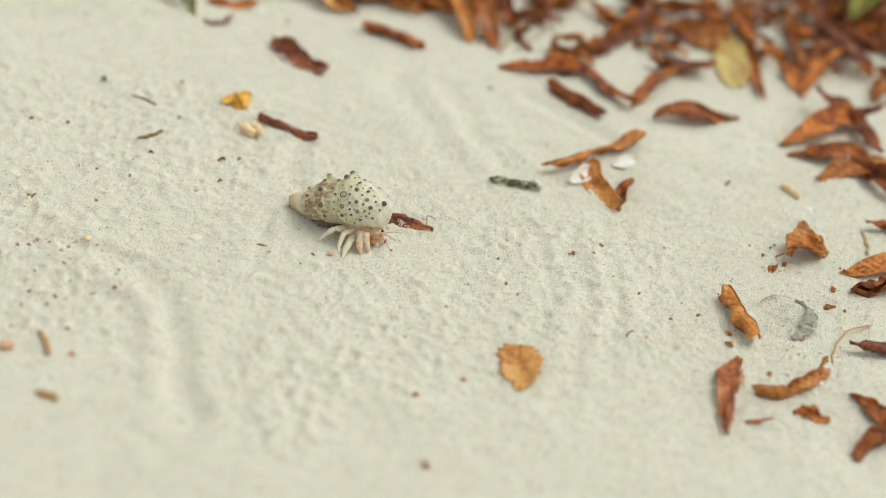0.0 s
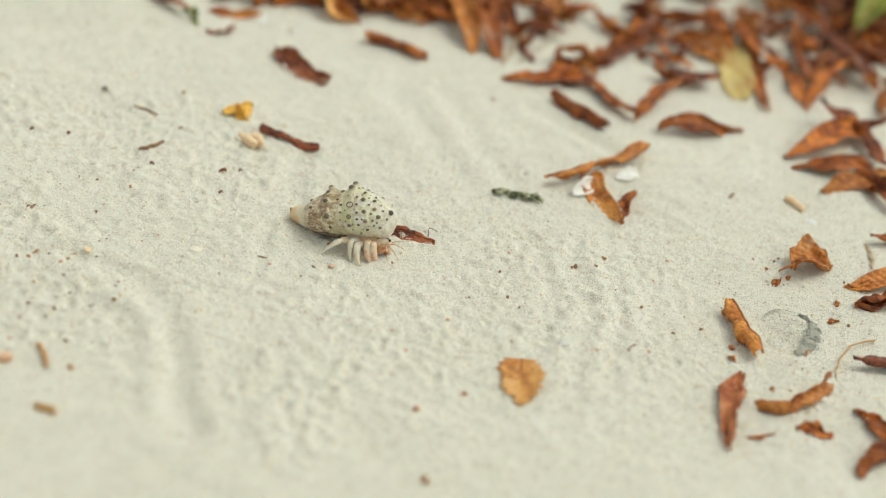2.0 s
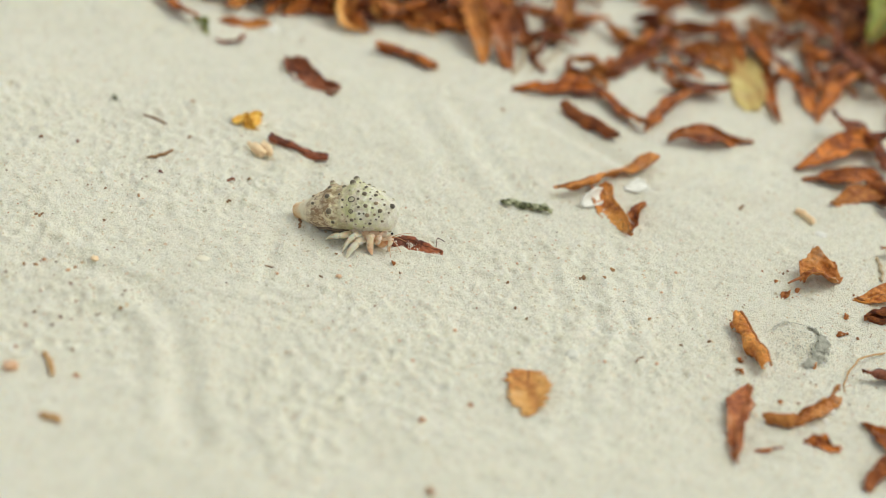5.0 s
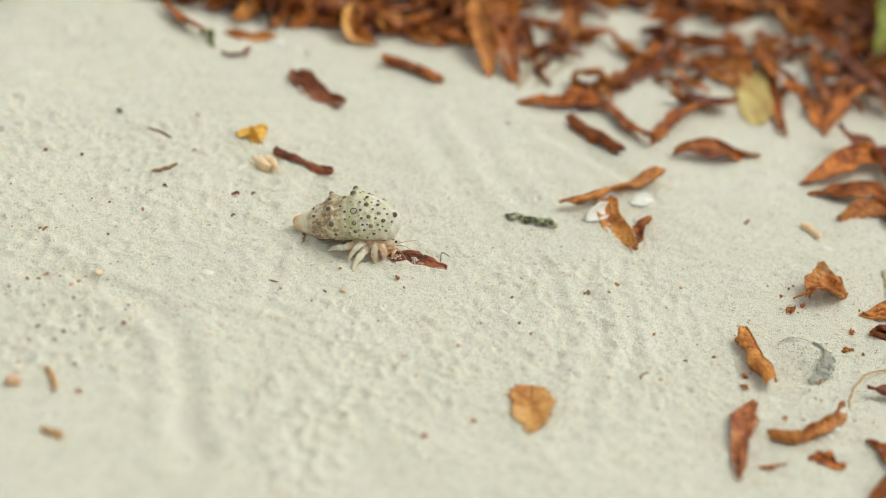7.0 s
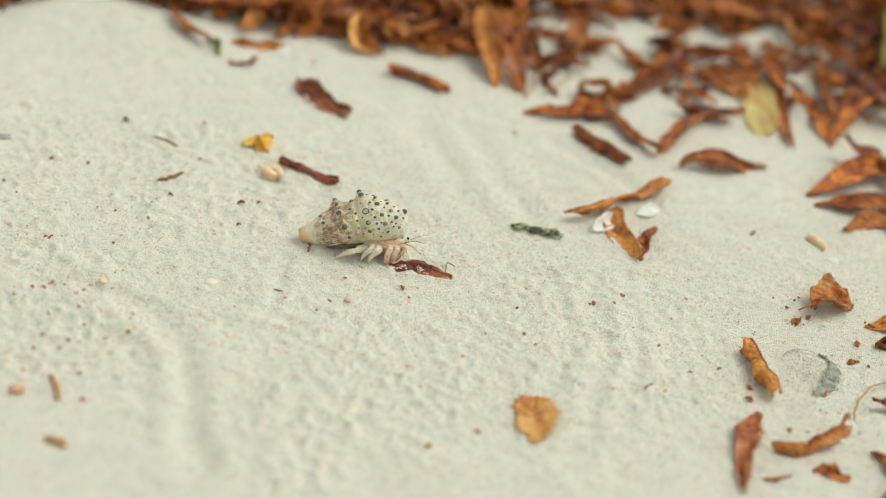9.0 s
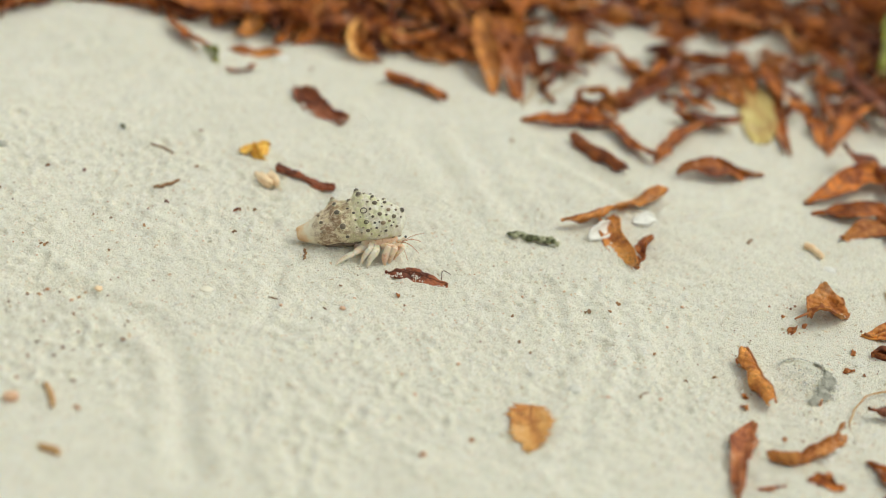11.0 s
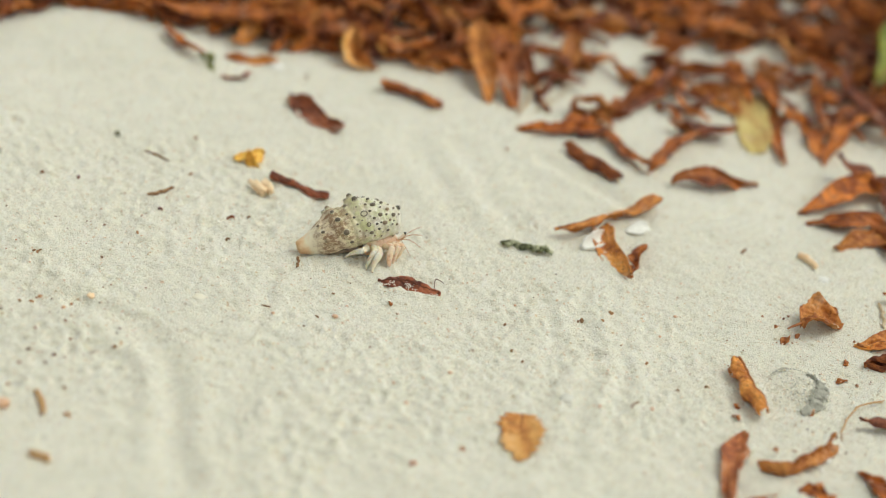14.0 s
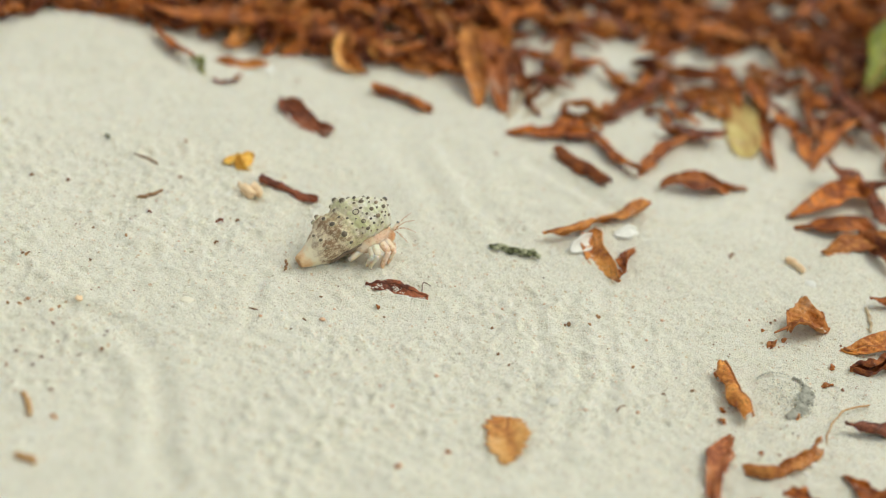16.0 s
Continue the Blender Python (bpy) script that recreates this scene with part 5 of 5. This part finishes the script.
def sand_on_leaf():
    """Grains clinging to the sunken leaf."""
    r = np.random.default_rng(14)
    v, f = [], []
    for k in range(170):
        kind = k % 3
        if kind == 0:
            u, w = r.random(), r.normal() * 0.06 + 0.10
        elif kind == 1:
            u, w = r.choice([0.24, 0.46, 0.52]) + r.normal() * 0.025, r.normal() * 0.10 + 0.30
        else:
            u, w = r.random(), r.normal() * 0.06 + 0.93
            if r.random() < 0.85:
                continue
        u, w = min(max(u, 0.0), 1.0), min(max(w, 0.0), 1.0)
        x, y, z = sunken_point(np.array(u), np.array(w))
        z = max(z, float(ground_z(x, y))) + 0.0002
        s = r.uniform(0.00014, 0.00032)
        n0 = len(v)
        v += [(x + s * a * r.uniform(0.7, 1.2), y + s * c * r.uniform(0.7, 1.2), z + s * d) for a, c, d in ((1, 0, 0), (0, 1, 0), (-1, 0, 0), (0, -1, 0), (0, 0, 1), (0, 0, -1))]
        f += [tuple(n0 + q for q in t) for t in ((0, 1, 4), (1, 2, 4), (2, 3, 4), (3, 0, 4), (1, 0, 5), (2, 1, 5), (3, 2, 5), (0, 3, 5))]
    tagged(new("clinging_sand", mesh_of("clinging_sand", v, f, PALE_GRAINS, False)), "white sand grains clinging to a sunken leaf", "grains", kind="stuff")


sand_on_leaf()


# ---- the hermit crab ----
LONG = 0.0405


# angle round the shell of its top edge as the camera sees it
VIEW_TOP = radians(58)


def shell_radius(x, phi=None):
    """The shell's outline, shaped to fit the camera's view; back, flank and belly differ."""
    at = np.array([0, 1.0, 3.5, 5.8, 9.4, 12.4, 15, 17.5, 20, 23, 25, 28, 31, 33.3, 36.6, 39, 40.5]) / 1000
    back = np.array([1.9, 2.4, 3.0, 4.0, 6.1, 7.6, 8.9, 9.1, 9.0, 9.9, 10.6, 10.1, 9.0, 7.8, 5.7, 3.9, 2.6]) / 1000
    flank = np.array([2.3, 2.8, 3.5, 4.6, 6.5, 7.9, 9.1, 9.3, 9.2, 9.9, 10.5, 10.4, 10.0, 9.5, 8.2, 6.4, 3.6]) / 1000
    belly = np.array([2.6, 3.2, 4.3, 5.2, 6.3, 7.1, 7.5, 7.8, 7.7, 7.2, 7.2, 7.3, 7.5, 7.5, 7.3, 6.4, 4.0]) / 1000
    mid = np.interp(x, at, flank)
    if phi is None:
        return mid
    c = np.cos(phi - VIEW_TOP)
    return mid + (np.where(c > 0, np.interp(x, at, back), np.interp(x, at, belly)) - mid) * c * c


def whelk_surface(x, phi):
    """Radius with the winding seam of the whorls, their shoulders and the ribs of the spire."""
    turn = (x - 0.0095 * (np.degrees(phi) - 60) / 360 - 0.0118) / 0.0095
    k = turn - np.floor(turn)
    fade = np.clip((x - 0.004) / 0.004, 0, 1) * np.clip((0.034 - x) / 0.008, 0, 1)
    seam = np.exp(-((k / 0.09) ** 2)) + np.exp(-(((k - 1) / 0.09) ** 2))
    shoulder = np.exp(-(((k - 0.40) / 0.16) ** 2))
    r = shell_radius(x, phi) * (1 + fade * (0.035 * shoulder - 0.045 * seam))
    cords = 0.010 * np.sin(x / 0.00036 - phi * 1.2) * np.clip((x - 0.010) / 0.008, 0, 1)
    axial = 0.040 * (0.5 + 0.5 * np.sin(17 * phi + x * 240)) ** 2 * np.clip((x - 0.006) / 0.003, 0, 1) * np.clip((0.026 - x) / 0.006, 0, 1)
    return r * (1 + cords + axial + 0.022 * value_noise(phi * 3 + 3, x / 0.004, 1.0) + 0.012 * value_noise(phi * 9 + 3, x / 0.0014, 1.0))


def tapered(points, radii, sides=8, squash=1.0):
    v, f = tube(points, radii, sides)
    v[:, 1] *= squash
    return v, f


def hermit_crab():
    crab = new("hermit_crab")
    tagged(crab, "hermit crab in a knobbed pale green and brown whelk shell", "hermit crab")
    # where the knobs sit: along (mm), around (degrees), size (mm), in rows that wind round the shell
    r = np.random.default_rng(12)
    spire = ((10.6, 156, 1.1), (10.0, 128, 0.8), (9.3, 98, 0.8), (15.3, 60, 1.35), (16.5, 117, 1.2), (18.0, 149, 1.5), (15.9, 88, 1.05), (19.0, 174, 0.8), (21.4, 82, 0.95), (22.6, 123, 0.7), (22.9, 140, 0.5), (23.0, 156, 0.5), (24.5, 170, 0.4), (20.6, 108, 0.6))
    shoulder = ((24.8, 58, 1.55), (25.5, 87, 1.55), (27.5, 58, 0.6), (28.4, 104, 0.65), (29.0, 122, 0.65), (29.6, 139, 0.65), (29.9, 152, 0.6), (30.3, 164, 0.6), (27.0, 165, 0.9), (27.2, 74, 0.55), (25.0, 136, 0.4), (25.4, 158, 0.45), (28.0, 176, 0.45))
    body = ((29.7, 57, 0.9), (30.4, 86, 0.9), (31.0, 109, 1.15), (32.2, 136, 1.0), (33.0, 155, 1.05), (33.5, 175, 0.7), (32.4, 98, 0.5), (33.4, 118, 0.5), (34.6, 139, 0.55), (31.7, 152, 0.45), (30.7, 186, 0.45), (35.4, 154, 0.6), (35.8, 166, 0.45))
    front = ((34.1, 82, 0.7), (34.6, 102, 0.85), (35.6, 127, 0.9), (37.2, 145, 1.0), (37.7, 174, 0.7), (38.3, 126, 0.6), (39.6, 150, 0.6), (38.1, 241, 0.75), (35.7, 215, 0.65), (37.0, 108, 0.5), (36.8, 160, 0.45), (40.2, 120, 1.35))
    knobs = [(x / 1000, radians(az), size / 1000, x) for row in (spire, shoulder, body, front) for x, az, size in row]
    # the same rows go on round the far side
    for x, size, step in ((13.0, 1.2, 34), (22.6, 1.5, 32), (26.0, 0.6, 24), (28.2, 0.9, 27), (32.6, 0.8, 27), (36.4, 0.7, 30)):
        az = -100
        while az < 44:
            knobs.append(((x + 2.4 * (az + 30) / 90 + r.normal() * 0.3) / 1000, radians(az + r.normal() * 3), size * r.uniform(0.8, 1.2) / 1000, x))
            az += step

    def swollen(X, P):
        R = whelk_surface(X, P)
        for kx, ka, ks, _ in knobs:
            d = np.hypot(X - kx, R * (np.mod(P - ka + np.pi, 2 * np.pi) - np.pi))
            R = R + 0.75 * ks * np.exp(-((d / (1.35 * ks)) ** 2))
        return R

    # shell
    nx, na = 170, 140
    xs = LONG * np.linspace(0, 1, nx) ** 1.0
    ph = np.linspace(0, 2 * np.pi, na, endpoint=False)
    X, P = np.meshgrid(xs, ph, indexing="ij")
    R = swollen(X, P)
    Z = R * np.sin(P)
    verts = np.stack([X, R * np.cos(P), Z], -1).reshape(-1, 3)
    faces = [(i * na + j, (i + 1) * na + j, (i + 1) * na + (j + 1) % na, i * na + (j + 1) % na) for i in range(nx - 1) for j in range(na)]
    verts = np.concatenate([verts, [(0.0006, 0, 0), (LONG + 0.0012, 0, 0)]])
    top, end = nx * na, nx * na + 1
    faces += [(top, j, (j + 1) % na) for j in range(na)]
    faces += [(end, (nx - 1) * na + (j + 1) % na, (nx - 1) * na + j) for j in range(na)]
    faces = [f[::-1] for f in faces]
    shell = part("shell", mesh_of("shell", verts, faces, SHELL), crab, "weathered whelk shell with dark knobs and a bare tip")
    # knobs in winding rows
    bm = bmesh.new()
    bmesh.ops.create_icosphere(bm, subdivisions=2, radius=1.0)
    for v in bm.verts:
        v.co.z = v.co.z * (0.92 if v.co.z > 0 else 0.6)
        v.co += 0.10 * Vector((noise.noise(v.co * 2), noise.noise(v.co * 2 + Vector((5, 0, 0))), 0))
    me = bpy.data.meshes.new("knob")
    bm.to_mesh(me)
    bm.free()
    me.shade_smooth()
    me.materials.append(KNOB)
    for kx, ka, ks, x in knobs:
        rad = float(swollen(np.array(kx), np.array(ka)))
        out = Vector((1.2 if x > 40 else 0.15 if x > 33 else -0.15, math.cos(ka), math.sin(ka))).normalized()
        ob = part("knob", me, shell)
        cap = ks * (0.86 if ks > 0.0012 else 0.84)
        ob.matrix_basis = Matrix.Translation((kx, (rad - cap * 0.38) * math.cos(ka), (rad - cap * 0.38) * math.sin(ka))) @ out.to_track_quat("Z", "X").to_matrix().to_4x4() @ Matrix.Diagonal((cap, cap * (1.0 if ks > 0.0012 else 1.25), cap * (1.3 if ks > 0.0012 else 1.05), 1))
    # a round scar where a knob broke off
    for x, az, rr in ((26.5, 124, 1.05), (26.8, 148, 0.65)):
        a = radians(az)
        rad = float(whelk_surface(np.array(x / 1000), np.array(a)))
        ang = np.linspace(0, 2 * np.pi, 15)[:-1]
        loop = np.stack([np.cos(ang) * rr, np.sin(ang) * rr * 1.15, 0 * ang], 1) / 1000
        v, f = tube(np.concatenate([loop, loop[:1]]), np.full(15, 0.00017), 5)
        ob = part("scar_rim", mesh_of("scar_rim", v, f, RIM), shell)
        out = Vector((0, math.cos(a), math.sin(a)))
        ob.matrix_basis = Matrix.Translation((x / 1000, (rad + 0.0002) * math.cos(a), (rad + 0.0002) * math.sin(a))) @ out.to_track_quat("Z", "X").to_matrix().to_4x4()
    # dark sheet laid under the spire; its colour stands in for shade there
    g = []
    for k in np.linspace(0, 1, 16):
        x = 0.010 + 0.0170 * k
        for w in np.linspace(-1, 1, 7):
            a = radians(232 + w * (34 * math.sin(math.pi * min(1, 0.15 + k * 0.8))))
            rad = float(whelk_surface(np.array(x), np.array(a))) * (1.035 - 0.06 * (1 - w * w))
            g.append((x, rad * math.cos(a), rad * math.sin(a)))
    g = np.array(g).reshape(16, 7, 3)
    v, f = sheet(g, 0.0008)
    part("spire_shade", mesh_of("spire_shade", v, f, SPIRE_SHADE), shell, "dark strip under the spire, standing in for shade")
    # body and head under the shell's front
    def ball(size, seed, rough=0.08, skin=FACE):
        return lump("ball", size, skin, seed, rough, 3)

    body = part("body", ball((18, 7.5, 6.6), 1.0, 0.15, CLAW), crab, "orange-pink crab body under the shell front")
    body.matrix_basis = pose(0.0285, -0.0050, -0.0066, 0, 4, 0)
    head = part("head", ball((6.0, 4.6, 6.4), 2.0), crab, "orange-pink crab head")
    head.matrix_basis = pose(0.0350, -0.0058, -0.0088, 0, 12, 0)
    for side in (-1, 1):
        s = np.linspace(0, 1, 6)[:, None]
        pts = np.array([0.0, 0, 0]) + np.array([0.0030, side * 0.0004, 0.0012]) * s
        v, f = tube(pts, np.linspace(0.00065, 0.0005, 6), 7)
        eye_stalk = part("eye_stalk", mesh_of("eye_stalk", v, f, CLAW), crab)
        eye_stalk.matrix_basis = pose(0.0364 + side * 0.0007, -0.0066 - side * 0.0008, -0.0072 + side * 0.0007)
        ob = part("eye", lump("eye", (1.05, 1.0, 1.15), EYE, 0.0, 0.0, 2), eye_stalk, "glossy dark eye")
        ob.matrix_basis = pose(0.0032, side * 0.0005, 0.0014)
    for k, (dx, dy, dz, bend, thick) in enumerate(((8.0, -2.5, 0.4, 1.2, 0.19), (6.0, -4.4, -3.2, 1.6, 0.19), (9.5, 1.0, 1.8, 0.8, 0.14), (1.5, -4.5, -5.5, 0.6, 0.14))):
        s = np.linspace(0, 1, 9)[:, None]
        pts = np.array([dx, dy, dz]) / 1000 * s + np.array([0, 0, bend / 1000]) * np.sin(np.pi * s)
        v, f = tube(pts, np.linspace(thick, thick * 0.45, 9) / 1000, 5)
        ob = part("antenna", mesh_of("antenna", v, f, FEELER), crab, "thin orange feeler")
        ob.matrix_basis = pose(0.0382, -0.0064, -0.0076)

    # legs: an upper and a lower piece each
    def limb(name, reach, thick, material, claw=False):
        s = np.linspace(0, 1, 21)
        up = np.stack([s * reach[0], 0 * s, 0.0004 * np.sin(np.pi * s)], 1)
        v, f = tapered(up, thick * np.interp(s, [0, 0.10, 0.45, 0.80, 0.94, 1], [0.95, 1.25, 1.35, 1.15, 0.92, 0.62]), 10, 0.66)
        leg = part(name, mesh_of(name, v, f, CLAW if claw else material), crab, "large orange-pink claw arm" if claw else "pale jointed walking leg")
        low = np.stack([s * reach[1], 0 * s, 0.0007 * np.sin(np.pi * s)], 1)
        if claw:
            prof = np.interp(s, [0, 0.06, 0.20, 0.27, 0.34, 0.55, 0.75, 0.90, 1], [0.7, 0.95, 1.0, 0.92, 0.98, 0.98, 0.74, 0.44, 0.12])
        else:
            prof = np.interp(s, [0, 0.05, 0.24, 0.29, 0.34, 0.55, 0.72, 0.76, 0.90, 1], [0.70, 0.95, 1.0, 0.88, 0.84, 0.68, 0.50, 0.42, 0.27, 0.09])
        v, f = tapered(low, thick * prof, 10, 0.66)
        shin = part("pincer" if claw else "shin", mesh_of("shin", v, f, material), leg)
        shin.location = (reach[0], 0, 0)
        toe = None
        if not claw:
            v, f = tube(np.stack([s * 0.0014 - 0.0002, 0 * s, 0 * s], 1), thick * np.linspace(0.34, 0.06, 21), 6)
            toe = part("toe", mesh_of("toe", v, f, TOE), leg)
        return leg, shin, toe

    legs = (
        (limb("leg", (0.0092, 0.0094), 0.00112, LIMB), (0.0262, -0.0058, -0.0072), FOOT_A, (0.0092, 0.0094), (-0.3, -1.0, 0.7)),
        (limb("leg", (0.0076, 0.0082), 0.00142, LIMB), (0.0292, -0.0062, -0.0076), FOOT_B, (0.0076, 0.0082), (0.1, -1.0, 0.6)),
        (limb("claw_arm", (0.0062, 0.0082), 0.00138, CLAW, True), (0.0316, -0.0064, -0.0080), FOOT_C, (0.0062, 0.0082), (0.4, -1.0, 0.5)),
        (limb("leg", (0.0064, 0.0072), 0.00125, CLAW), (0.0340, -0.0050, -0.0076), FOOT_D, (0.0064, 0.0072), (1.0, -0.3, 0.5)),
        (limb("leg", (0.0084, 0.0086), 0.00112, LIMB), (0.0284, -0.0054, -0.0070), FOOT_E, (0.0084, 0.0086), (-0.1, -1.0, 0.6)),
        (limb("claw_arm", (0.0060, 0.0078), 0.00132, CLAW, True), (0.0332, -0.0068, -0.0082), FOOT_F, (0.0060, 0.0078), (0.6, -1.0, 0.4)),
    )
    return crab, legs


CRAB_THING, CRAB_LEGS = hermit_crab()


def motions():
    """The crab's turning in place, and its legs' steps on the sand."""
    walk(CRAB_THING, [(t, pose(*row)) for t, *row in CRAB])
    for (leg, shin, toe), hip, foot, (a, b), pole in CRAB_LEGS:
        ft, fx, fy = np.array(foot).T
        rows, bends, toes = [], [], []
        for t, *row in CRAB:
            x, y = float(np.interp(t, ft, fx)), float(np.interp(t, ft, fy))
            goal = pose(*row).inverted() @ Vector((x, y, float(ground_z(x, y)) - 0.0005))
            h = Vector(hip)
            way = goal - h
            d = min(max(way.length, abs(a - b) + 0.002), a + b - 0.0003)
            way.normalize()
            side = Vector(pole) - way * way.dot(Vector(pole))
            side.normalize()
            c = (a * a + d * d - b * b) / (2 * a * d)
            up = way * c + side * math.sqrt(max(0.0, 1 - c * c))
            knee = h + up * a
            low = (h + way * d - knee).normalized()
            across = up.cross(side).normalized()
            m = Matrix((up, across.cross(up), across)).transposed()
            n = Matrix((low, across.cross(low), across)).transposed()
            rows.append((t, Matrix.Translation(h) @ m.to_4x4()))
            rel = m.inverted() @ n
            bends.append((t, Matrix.Translation((a, 0, 0)) @ rel.to_4x4()))
            toes.append((t, Matrix.Translation((a, 0, 0)) @ rel.to_4x4() @ Matrix.Translation((b - 0.0006, 0, 0))))
        walk(leg, rows)
        walk(shin, bends)
        if toe:
            walk(toe, toes)


motions()
